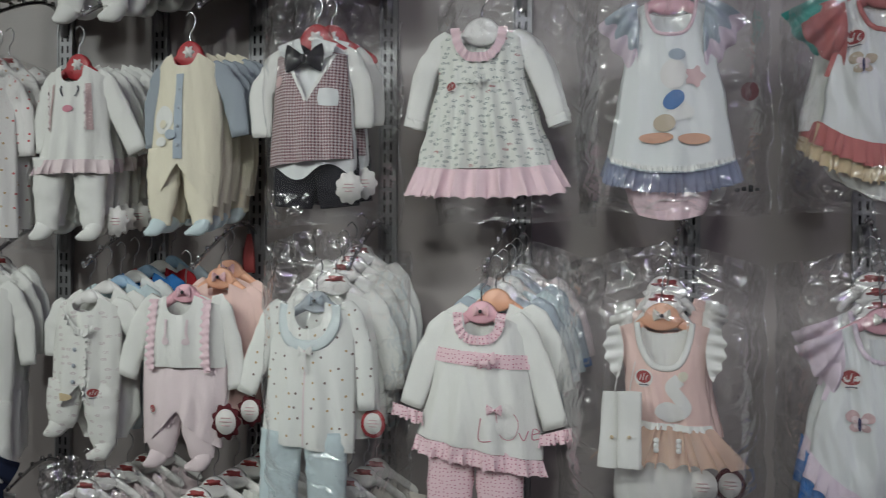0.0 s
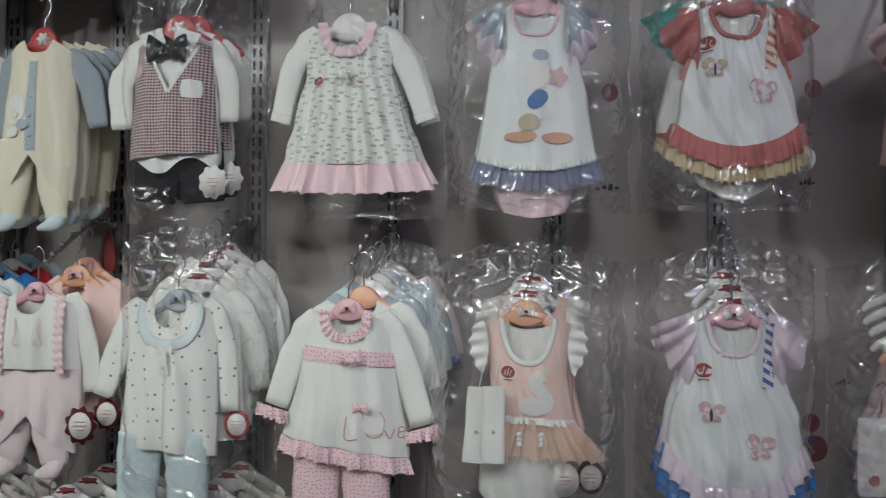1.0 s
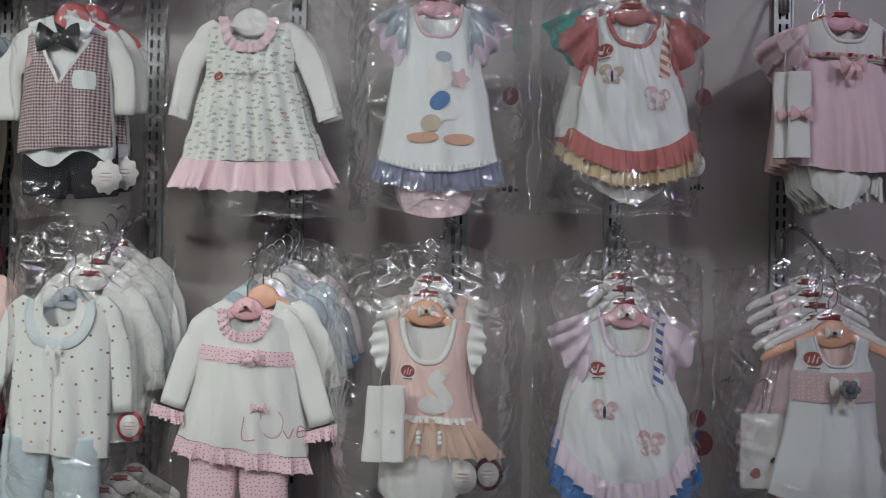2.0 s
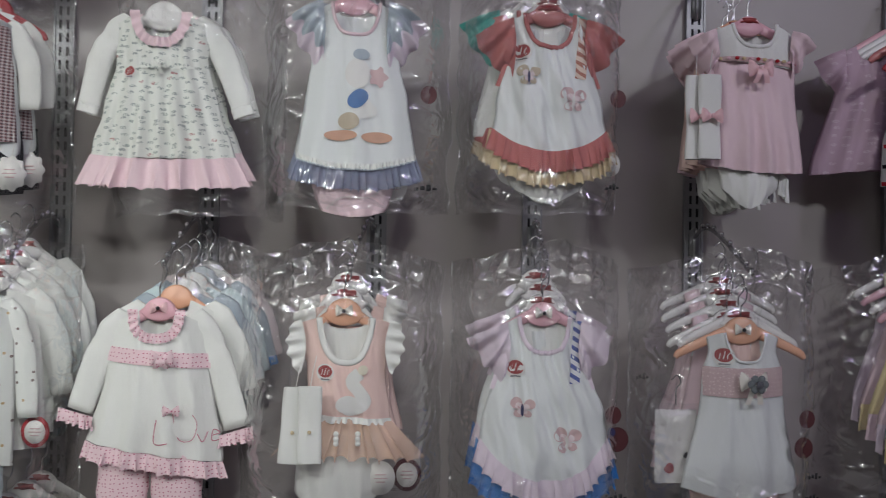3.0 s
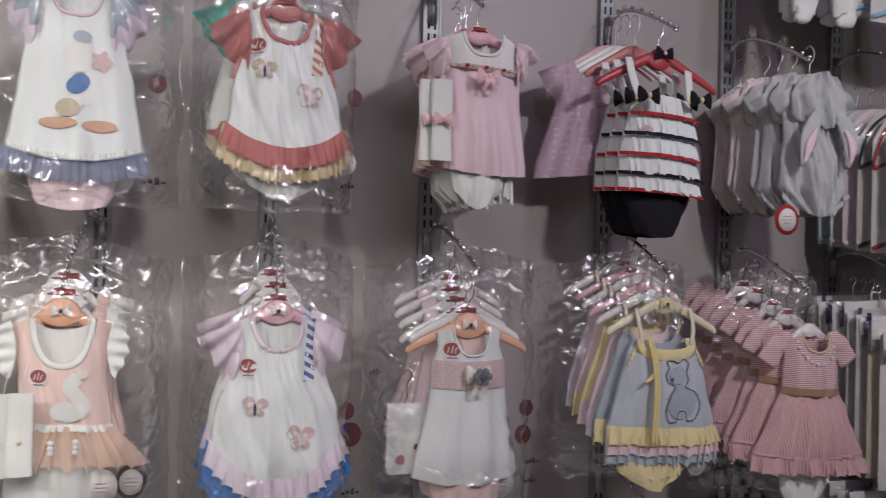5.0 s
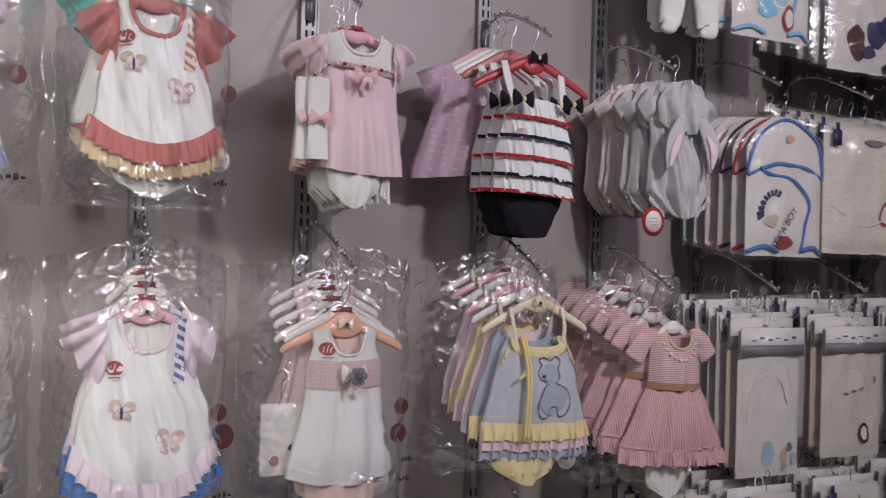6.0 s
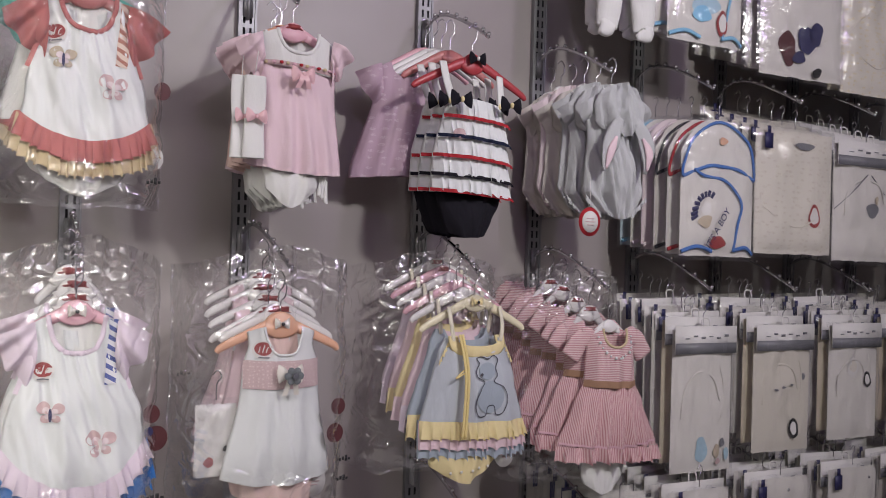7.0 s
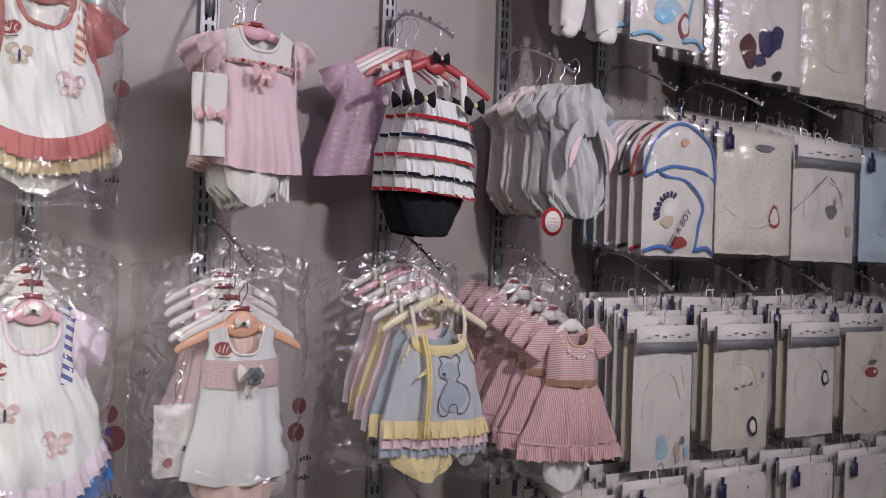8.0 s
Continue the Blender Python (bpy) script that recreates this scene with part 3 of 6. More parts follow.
def hanger(x, y, z, material, half=0.125, rz=0.0, bow=None, badge=True, head=0.042, drop=0.045, hook_top=0.075, group="small shop hangers"):
    """A small moulded hanger: curved bar, rounded neck plate, wire hook, at times a bow. z is the bar's crest."""
    colour = material.name.split("_")[0]
    root = thing("baby_hanger", f"small {colour} moulded plastic hanger with a wire hook", "hanger", (x, y, z), rz, group)
    pts = [(-half, 0.004, -drop - 0.012), (-half * 0.92, 0.002, -drop), (-half * 0.5, 0, -drop * 0.45), (-half * 0.18, 0, -0.004), (0, 0, 0),
           (half * 0.18, 0, -0.004), (half * 0.5, 0, -drop * 0.45), (half * 0.92, 0.002, -drop), (half, 0.004, -drop - 0.012)]
    part("bar", tube(pts, [0.006, 0.009, 0.011, 0.013, 0.014, 0.013, 0.011, 0.009, 0.006], [0.006] * 9, 10, 40), material, root)
    bm, rings, tall = bmesh.new(), [], 1.25 if colour == "red" else 1.0
    for yy, sh in ((0.005, 1.0), (-0.005, 1.0), (-0.008, 0.86)):
        rings.append([bm.verts.new((head * sh * 0.90 * math.cos(a) * (1.12 if math.sin(a) < 0 else 0.86), yy, head * sh * tall * (0.52 * math.sin(a) + 0.10 * math.sin(a) ** 3) - 0.004))
                      for a in (2 * math.pi * j / 28 for j in range(28))])
    for a, b in zip(rings, rings[1:]):
        for j in range(28):
            bm.faces.new((a[j], a[(j + 1) % 28], b[(j + 1) % 28], b[j]))
    bm.faces.new(rings[-1])
    bm.faces.new(list(reversed(rings[0])))
    plate = part("neck_plate", bm, material, root)
    if badge and not bow:
        bm = bmesh.new()
        flower = colour == "red"
        rim = []
        for k in range(40):
            a = 2 * math.pi * k / 40
            if flower:
                far = 0.30 * (1 + 0.22 * math.cos(6 * a))
                ex, ez = far * math.cos(a), 0.04 + far * math.sin(a)
            else:
                far = 1 + 0.20 * math.sin(5 * a + head * 90) + 0.10 * math.sin(9 * a)
                ex, ez = 0.52 * far * math.cos(a), 0.24 + 0.16 * far * math.sin(a) - 0.10 * math.cos(a) ** 2
            rim.append((head * ex, head * ez))
        low_ring = [bm.verts.new((px, -0.0075, pz)) for px, pz in rim]
        top_ring = [bm.verts.new((px, -0.0094, pz)) for px, pz in rim]
        for k in range(40):
            bm.faces.new((low_ring[k], low_ring[(k + 1) % 40], top_ring[(k + 1) % 40], top_ring[k]))
        bm.faces.new(top_ring)
        part("emblem", bm, CARD if flower else INKRED, plate, "white flower emblem" if flower else "red moulded emblem")
    hook = [(0, 0, head * 0.4), (0, 0, hook_top * 0.62), (0.010, 0, hook_top * 0.80), (0.012, 0, hook_top * 1.1), (0.0, 0, hook_top * 1.28), (-0.012, 0, hook_top * 1.16)]
    part("hook", tube(hook, [0.0016] * 3, [0.0016] * 3, 6, 24), CHROME, root, "bent chrome wire hook")
    if bow:
        g = Garment("", root=root)
        b = g.bow(0, -0.013, -head * 0.02, 0.036, bow)
        bm = bmesh.new()
        ball(bm, (0, -0.0195, -head * 0.02), 0.0042, 10, 1, 0.5, 1)
        part("button", bm, INKBLACK, b)
    return root


def garment_bag(x, y, z, w, h, deep=0.05, material=None, seed=0.0, rz=0.0, peak=0.05, y0=0.10, dots=(), bars=(), label=""):
    """A clear film bag round a hanging garment; z is its upper hem, gathered towards the hook."""
    root = thing("garment_bag", label or "crumpled clear plastic bag over a hanging garment", "plastic bag", (x, y, z), rz, "clear garment bags")
    def fn(s, r):
        u = 2 * s - 1
        px = u * w / 2
        pz = -h * r + peak * (1 - abs(u) ** 1.3) * (1 - r) ** 3
        edge = 1 - abs(u) ** 5
        py = -(deep + 0.035) * edge * (0.45 + 0.55 * math.sin(math.pi * min(r * 0.85 + 0.15, 1)) ** 0.6) + y0 * (1 - edge)
        k = Vector((px * 11 + seed, pz * 7 + seed * 2, seed))
        cr = (abs(noise.noise(k * 1.9)) * 0.026 + abs(noise.noise(k * 4.1)) * 0.014) * (0.35 + 0.65 * max(abs(u) ** 3, (1 - r) ** 3, r ** 8))
        radial = 0.010 * math.sin(u * 21 + seed + 3 * noise.noise(k)) * (1 - r) ** 2 + 0.004 * abs(noise.noise(Vector((u * 9, r * 5 + u * 4, seed))))
        radial += 0.008 * abs(math.sin(r * 34 + 7 * (1 - u * u) + seed + 2 * noise.noise(k * 0.7))) * (1 - r) ** 3
        radial += 0.006 * abs(math.sin(r * 30 - 5 * u * u + seed * 2)) * r ** 8
        px += 0.010 * noise.noise(Vector((pz * 14, seed, u * 2))) + 0.004 * noise.noise(Vector((pz * 50, seed, 3)))
        pz += 0.010 * noise.noise(Vector((px * 20, seed + 5, 0))) * (1 if r > 0.97 or r < 0.03 else 0.3)
        return (px, py - cr * edge + radial, pz)
    front = part("film_front", strip(fn, 56, 80), material or FILM, root, "glossy wrinkled film")
    hem = part("bottom_hem", strip(lambda s, r: tuple(Vector(fn(s, 1.0)) + Vector((0, -0.002, -0.010 * r))), 40, 1), SEAM, root, "welded hem of the film")
    seams = [front, hem]
    for end in (0.004, 0.996):
        seams.append(part("side_seam", strip(lambda s, r, end=end: tuple(Vector(fn(end, s)) + Vector((0.005 * (r - 0.5), -0.001, 0))), 40, 1), SEAM, root, "welded side of the film"))
    for ob in seams:
        ob.visible_shadow = False
    for u, r, size in dots:
        c = Vector(fn((u + 1) / 2, r)) + Vector((0, 0.004, 0))
        bm = bmesh.new()
        bm.faces.new([bm.verts.new(c + Vector((size * math.cos(a), 0, size * 1.1 * math.sin(a)))) for a in (2 * math.pi * j / 24 for j in range(24))])
        part("printed_dot", bm, DOTRED if size > 0.01 else INKNAVY, root, "dot printed on the film")
    for u, r, wide in bars:
        c = Vector(fn((u + 1) / 2, r)) + Vector((0, 0.004, 0))
        bm = bmesh.new()
        for q in range(4):
            box(bm, c.x + wide * (q / 4), c.x + wide * (q / 4 + 0.18), c.y, c.y + 0.0005, c.z - 0.004 + 0.002 * (q % 2), c.z + 0.003 + 0.003 * (q % 3))
        part("print_bar", bm, INKBLACK, root, "small dark print on the film")
    return root


# ---- the room ----
slab("wall_display", -4.2, 6.2, 0.0, 0.14, 0.0, CEIL, WALL, "warm grey painted display wall behind the clothes", "wall")
slab("wall_opposite", -4.2, 6.2, -5.14, -5.0, 0.0, CEIL, PLAINWALL, "plain grey shop wall facing the display", "wall")
slab("wall_left_end", -4.34, -4.2, -5.14, 0.14, 0.0, CEIL, PLAINWALL, "plain grey end wall of the shop", "wall")
slab("wall_right_end", 6.2, 6.34, -5.14, 0.14, 0.0, CEIL, PLAINWALL, "plain grey end wall of the shop", "wall")
slab("floor", -4.34, 6.34, -5.14, 0.14, -0.1, 0.0, FLOORTILE, "grey tiled shop floor", "floor")
slab("ceiling", -4.34, 6.34, -5.14, 0.14, CEIL, CEIL + 0.1, CEILPAINT, "white painted shop ceiling", "ceiling")

# ---- uprights and arms ----
POSTS = (-2.16, -1.782, -1.49, -1.203, -0.844, -0.50, -0.10, 0.28, 0.685, 1.20, 1.60, 2.0, 2.385, 2.765, 3.13, 3.49, 3.86, 4.25)
POST_LOW, POST_HIGH, PITCH = 0.30, 2.92, 0.032


def slotted_post():
    root = thing("slotted_upright", "grey steel slotted upright fixed to the wall", "shelf upright", (0, 0, 0), 0, "slotted wall uprights", "structure")
    bm = bmesh.new()
    def quad(x0, x1, z0, z1, y=-0.014):
        bm.faces.new([bm.verts.new(p) for p in ((x0, y, z0), (x1, y, z0), (x1, y, z1), (x0, y, z1))])
    w, slot, off = 0.0215, 0.0032, 0.0085
    z = POST_LOW
    while z < POST_HIGH:
        quad(-w, w, z, z + PITCH - 0.021)
        za, zb = z + PITCH - 0.021, z + PITCH
        quad(-w, -off - slot, za, zb)
        quad(-off + slot, off - slot, za, zb)
        quad(off + slot, w, za, zb)
        z += PITCH
    for s in (-1, 1):
        box(bm, s * w - 0.0025, s * w + 0.0025, -0.017, -0.002, POST_LOW, POST_HIGH)
    face = part("slotted_face", bm, STEELPOST, root)
    # backing strip whose dark colour stands in for shade behind the slots
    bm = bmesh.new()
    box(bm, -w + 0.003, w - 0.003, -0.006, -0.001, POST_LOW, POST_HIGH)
    back = part("channel_back", bm, SLOTSHADE, root, "inside of the steel channel, coloured dark as shade")
    for ob in (face, back):
        for p in ob.data.polygons:
            p.use_smooth = False
    return root


first_post = slotted_post()
first_post.matrix_basis = pose(POSTS[0], -0.001, 0)
for px in POSTS[1:]:
    copy_thing(first_post, pose(px, -0.001, 0))


def waterfall_arm(reach=0.345):
    root = thing("waterfall_arm", "curved chrome display arm with ball studs on a slotted upright", "display arm", (0, 0, 0), 0, "chrome display arms")
    pts = [(0, -0.016, -0.005), (0, -0.07, 0.018), (0, -0.13, 0.014), (0, -0.21, -0.016), (0, -0.29, -0.056), (0, -reach, -0.088)]
    part("rod", tube(pts, [0.0048] * 3, [0.0048] * 3, 8, 30), CHROME, root)
    bm = bmesh.new()
    box(bm, -0.004, 0.004, -0.026, -0.010, -0.055, 0.022)
    box(bm, -0.012, 0.012, -0.020, -0.0165, -0.050, 0.018)
    part("bracket", bm, STEELPOST, root)
    for k in range(9):
        p = spline(pts, 0.08 + 0.92 * k / 8)
        bm = bmesh.new()
        ball(bm, (0, p[1], p[2] + 0.008), 0.0062, 8)
        part("stud", bm, CHROME, root)
    return root


first_arm = waterfall_arm()
R0, R1, R2, R3 = 2.76, 2.20, 1.605, 0.97
ARMS = []
for px in POSTS[1:]:
    right = px > 1.5
    lower = 0.035 if right else 0.0
    ARMS += [(px, R1 - lower, random.uniform(-4, 4)), (px, R2 - lower, random.uniform(-4, 4)), (px, R3 - lower, random.uniform(-5, 5))]
    if right or px < -0.9:
        ARMS.append((px, R0, 0))
first_arm.matrix_basis = pose(ARMS[0][0], 0, ARMS[0][1])
SWAY = {(-0.50, R2): -5, (-0.10, R2): -9, (0.28, R2): -4}
for px, pz, turn in ARMS[1:]:
    copy_thing(first_arm, pose(px, 0, pz, 0, 0, SWAY.get((px, pz), turn * 0.5)))


def stack(things, n, step=0.035, dx=0.0, dz=0.020, jitter=6.0, start=1, skew=0.0):
    """More of the same on the arm behind the front one."""
    for k in range(start, start + n):
        for ob in things:
            m = ob.matrix_basis
            x, y, z = m.translation
            turn = math.degrees(m.to_euler().z)
            r = random.Random(int(x * 997) * 31 + k)
            copy_thing(ob, pose(x + dx * k + r.uniform(-0.006, 0.006), y + step * k, z + dz * k + r.uniform(-0.004, 0.004), 0, r.uniform(-2.5, 2.5), turn + r.uniform(-jitter, jitter) + skew))


YF = -0.315


# ---- upper row ----
def floral_dress():
    g = Garment("baby_dress", "white floral long-sleeved baby dress with a pink ruffled hem", "baby dress", -0.545, YF, 2.03)
    top = neckline(0.42, 0.055, 0.022)
    g.panel("skirt", [(0.0, 0, 0.098), (-0.06, 0, 0.094), (-0.10, 0, 0.093), (-0.18, 0, 0.115), (-0.295, 0.004, 0.148)], FLORAL, top,
            depth=0.034, folds=7, amp=0.008, back=neckline(0.42, 0.02, 0.022), nu=60, nv=34)
    low = lambda u: -0.288 - 0.010 * (1 - u * u)
    g.frill(g.hem("skirt", low), 0.062, 13, 0.0042, PINK, 0.012, spread=0.20, label="pale pink gathered hem")
    for s in (-1, 1):
        g.sleeve([(s * 0.080, -0.015), (s * 0.125, -0.085), (s * 0.158 + 0.005, -0.195)], [0.026, 0.027, 0.021], WHITE, cuff=WHITE)
    g.ring(0.42, 0.055, 0.004, 0.098, PINK, 0.020, name="collar", panel="skirt", ruffle=11, label="pink frilled collar")
    g.band("skirt", [(-0.09, -0.108), (0, -0.113), (0.09, -0.108)], 0.005, FLORAL, "gathered_seam")
    g.bow(0.002, -0.045, -0.108, 0.030, FLORAL, tails=0.02)
    g.badge("skirt", -0.060, -0.122, 0.014)
    h = hanger(-0.545, YF + 0.006, 2.035, PLASTIC["white"], 0.10, badge=False, head=0.05)
    stack([g.root], 2, 0.05, 0.0, 0.008)
    garment_bag(-0.49, YF + 0.03, 2.09, 0.37, 0.46, 0.02, CLEAR, 3.1)


floral_dress()


def print_bodysuit():
    g = Garment("baby_bodysuit", "white printed baby bodysuit with lilac sleeves and blue tulle frill", "baby bodysuit", -0.15, YF - 0.01, 2.075)
    low = lambda u: -0.326 - 0.026 * (1 - u * u)
    g.panel("bottoms", [(-0.30, 0, 0.100), (-0.38, 0, 0.085), (-0.425, 0, 0.074), (-0.452, 0, 0.058)], PINK, lambda u: -0.30, lambda u: -0.452 + 0.012 * u * u, depth=0.022, amp=0.003, label="pale pink gusset")
    g.band("bottoms", [(-0.055, -0.435), (-0.02, -0.412), (0.03, -0.412), (0.062, -0.39)], 0.004, BLUSH, "hem_stitch")
    g.panel("top", [(0.0, 0, 0.082), (-0.05, 0, 0.080), (-0.12, 0, 0.090), (-0.22, 0.003, 0.108), (-0.36, 0.003, 0.130)], COOLWHITE,
            neckline(0.60, 0.068, 0.012, -0.012), low, depth=0.034, folds=3, amp=0.005, back=neckline(0.6, 0.02, 0.012, -0.012), nu=40)
    g.frill(g.hem("top", low), 0.048, 17, 0.005, DENIM, 0.006, name="tulle_skirt", spread=0.12, y=0.004, label="blue-grey tulle frill")
    g.frill(g.hem("top", low, 0.007), 0.012, 26, 0.003, WHITE, 0.002, name="lace_edge", spread=0.0)
    g.frill(g.hem("top", low, -0.003), 0.004, 34, 0.0015, STEEL, 0.002, name="dark_edging", spread=0.0, y=-0.001)
    for s in (-1, 1):
        g.flutter(s, 0.070, -0.008, -0.105, 0.066, 0.050, 3, 0.006, LILAC, label="lilac gathered sleeve")
        g.flutter(s, 0.068, -0.006, -0.080, 0.056, 0.042, 3, 0.006, STEEL, y=-0.024, label="grey-blue gathered sleeve")
    g.ring(0.60, 0.068, -0.010, 0.082, PINK, 0.006, panel="top")
    # a plain printed picture: soft patches of colour only
    ob = g.patch("top", 0.018, -0.232, 0.030, WHITE, 0.9, "print", "printed patches of blue and orange", lambda a: 0.85 + 0.15 * math.cos(3 * a + 1))
    g.patch("top", 0.006, -0.212, 0.024, BLUEINK, 0.95, "print_blue", lift=0.005, parent=ob, shape=lambda a: 0.85 + 0.15 * math.sin(2 * a))
    g.patch("top", 0.012, -0.120, 0.017, STEEL, 0.7, "print_dark", lift=0.005, parent=ob)
    g.patch("top", 0.005, -0.160, 0.026, CARD, 1.2, "print_white", lift=0.004, parent=ob)
    g.patch("top", 0.047, -0.165, 0.022, INKROSE, 1.1, "print_rose", lift=0.005, parent=ob, shape=lambda a: 0.8 + 0.2 * math.cos(5 * a))
    g.patch("top", -0.028, -0.287, 0.034, INKORANGE, 0.32, "print_orange", lift=0.005, parent=ob)
    g.patch("top", 0.046, -0.290, 0.032, INKORANGE, 0.36, "print_orange", lift=0.005, parent=ob)
    g.patch("top", -0.012, -0.258, 0.022, INKTAN, 0.8, "print_tan", lift=0.0045, parent=ob)
    g.tag(0.085, 0.012, -0.385, 0.026, CARD, string=0)
    h = hanger(-0.155, YF - 0.003, 2.075, PLASTIC["pink"], 0.10)
    stack([g.root], 2, 0.05, 0.0, 0.008)
    garment_bag(-0.145, YF - 0.012, 2.12, 0.40, 0.475, 0.05, FILM, 7.7, bars=((0.62, 0.92, 0.05),), dots=((0.72, 0.52, 0.017),))


print_bodysuit()


def butterfly_set(x, z, y, upper, material, ruffles, sleeve, trim, ribbon, low_dip, drop, name_label, wing, hang, curl=0.05, full=1.0):
    """White bodysuit with a rounded gathered hem, cap sleeves, a striped ribbon and butterflies."""
    g = Garment("baby_bodysuit", name_label, "baby bodysuit", x, y, z)
    k = drop
    low = lambda u: -k + curl * u * u
    g.panel("bottoms", [(-k + 0.03, 0, 0.11), (-k - 0.05, 0, 0.085), (-k - 0.105, 0, 0.05)], low_dip, lambda u: -k + 0.03, lambda u: -k - 0.105 + 0.03 * u * u, depth=0.02, amp=0.004)
    g.panel("top", [(0, 0, 0.088), (-0.06, 0, 0.086), (-0.12, 0, 0.100), (-0.2, 0.004, 0.116 * full), (-k, 0.004, 0.132 * full)], upper,
            neckline(0.60, 0.074, 0.018), low, depth=0.036, folds=3, amp=0.006, back=neckline(0.56, 0.03, 0.018), nu=44, nv=40, crease=2.2)
    g.panel("lining", [(0, 0, 0.078), (-0.05, 0, 0.076), (-0.12, 0, 0.074)], WHITE, neckline(0.56, 0.012, 0.014, -0.004), lambda u: -0.12, depth=0.004, folds=2, amp=0.001, y=0.014, label="white inner back")
    deep = 0.0
    for m, hgt in ruffles:
        g.frill(g.hem("top", low, 0.004, 1.0 + deep, deep * 0.12), hgt, 17, 0.0060, m, 0.012, spread=0.10)
        deep += 0.05
    for s in (-1, 1):
        g.flutter(s, 0.078, -0.010, -0.082, 0.074, 0.046, 2.5, 0.009, sleeve)
        g.flutter(s, 0.078, -0.008, -0.060, 0.060, 0.036, 2, 0.007, sleeve, y=-0.020)
        g.band("top", [(s * 0.088, -0.03), (s * 0.080, -0.07), (s * 0.094, -0.11), (s * 0.108, -0.15)], 0.009, trim, "armhole_trim")
    g.ring(0.60, 0.074, 0.002, 0.088, trim, 0.008, panel="top", label="contrast neck binding")
    g.band("top", [(0.072, -0.006), (0.070, -0.06), (0.062, -0.136)], 0.024, ribbon, "striped_ribbon", "diagonally striped ribbon")
    g.badge("top", -0.062, -0.082 if wing is INKTAN else -0.105, 0.021)
    g.butterfly("top", -0.048, -0.135 if wing is INKTAN else -0.188, 0.030, wing, INKNAVY)
    g.butterfly("top", 0.046, -0.185 if wing is INKTAN else -0.255, 0.036, INKROSE, CARD)
    h = hanger(x, y + 0.008, z + 0.010, PLASTIC[hang], 0.11, bow=SATIN if hang == "pink" else None)
    back = hanger(x, y + 0.022, z + 0.026, PLASTIC["white"], 0.062, head=0.044)
    stack([g.root], 1, 0.062, 0.001, 0.020, 1.5)
    stack([back], 2, 0.030, 0.001, 0.026, 2.0)
    return g


red_set = butterfly_set(0.255, 2.055, YF - 0.01, COOLWHITE, WHITE, ((CORAL, 0.046), (BEIGE, 0.075)), CORAL, CORAL, REDSTRIPE, WHITE, 0.292,
                        "white baby bodysuit with coral ruffles and sewn butterflies", INKTAN, "coral")
red_set.tag(0.135, 0.0, -0.31, 0.022, CARD)
teal = Garment("baby_bodysuit", "teal and white baby bodysuit hanging behind in the bag", "baby bodysuit", 0.232, YF + 0.045, 2.085)
teal.panel("top", [(0, 0, 0.088), (-0.06, 0, 0.086), (-0.28, 0, 0.13)], WHITE, neckline(0.56, 0.064, 0.018), depth=0.02)
for s in (-1, 1):
    teal.flutter(s, 0.076, -0.006, -0.075, 0.078, 0.045, 2.5, 0.008, TEAL)
garment_bag(0.25, YF - 0.02, 2.12, 0.355, 0.475, 0.05, FILM, 11.3, dots=((0.86, 0.50, 0.017),), bars=((0.7, 0.9, 0.03),))


def bow_dress(x, y, z, skirt, yoke, sleeve, hang, label):
    g = Garment("baby_dress", label, "baby dress", x, y, z)
    low = lambda u: -0.318 + 0.012 * u * u - 0.008 * u
    g.panel("bottoms", [(-0.28, 0, 0.075), (-0.34, 0, 0.065), (-0.395, -0.01, 0.042)], WHITE, lambda u: -0.28, lambda u: -0.395 + 0.045 * u * u, depth=0.026)
    g.frill(lambda s: (0.065 + 0.02 * s, -0.006, -0.31 - 0.02 * s), 0.05, 3, 0.006, WHITE, 0.0, "leg_frill")
    g.panel("skirt", [(-0.078, 0, 0.098), (-0.15, 0, 0.100), (-0.32, 0.002, 0.118)], skirt, lambda u: -0.078 - 0.008 * u, low, depth=0.036, folds=5, amp=0.008, nu=44)
    g.panel("yoke", [(0, 0, 0.098), (-0.05, 0, 0.094), (-0.09, 0, 0.099)], yoke, neckline(0.5, 0.052, 0.02), lambda u: -0.086 - 0.008 * u, depth=0.032, back=neckline(0.5, 0.015, 0.02), amp=0.002, nu=36, nv=16)
    g.ring(0.5, 0.052, 0.002, 0.098, yoke, 0.007, panel="yoke")
    trim = g.band("yoke", [(-0.097, -0.074), (0, -0.079), (0.097, -0.086)], 0.010, INKROSE, "flower_trim", "narrow trim of small dark red flowers", 0.004, 24)
    for i in range(13):
        xx = -0.09 + 0.015 * i
        bm = bmesh.new()
        ball(bm, (xx, g.panels["yoke"].front(xx, -0.08) - 0.006, -0.0745 - 0.006 * (xx + 0.09) / 0.09 * 0.5), 0.0048, 6, 1.1, 0.6, 0.8)
        part("trim_flower", bm, (RED, BEIGE, ROSE)[i % 3], trim)
    for s in (-1, 1):
        g.flutter(s, 0.086, -0.012, -0.078, 0.050, 0.034, 2.2, 0.007, sleeve, "cap_sleeve")
        g.flutter(s, 0.084, -0.010, -0.060, 0.042, 0.028, 2, 0.005, sleeve, "cap_sleeve", y=-0.020)
    g.bow(-0.002, -0.058, -0.103, 0.056, PINKSATIN, tails=0.030)
    h = hanger(x - 0.005, y + 0.006, z + 0.006, PLASTIC[hang], 0.11, bow=None, head=0.036)
    return g, h


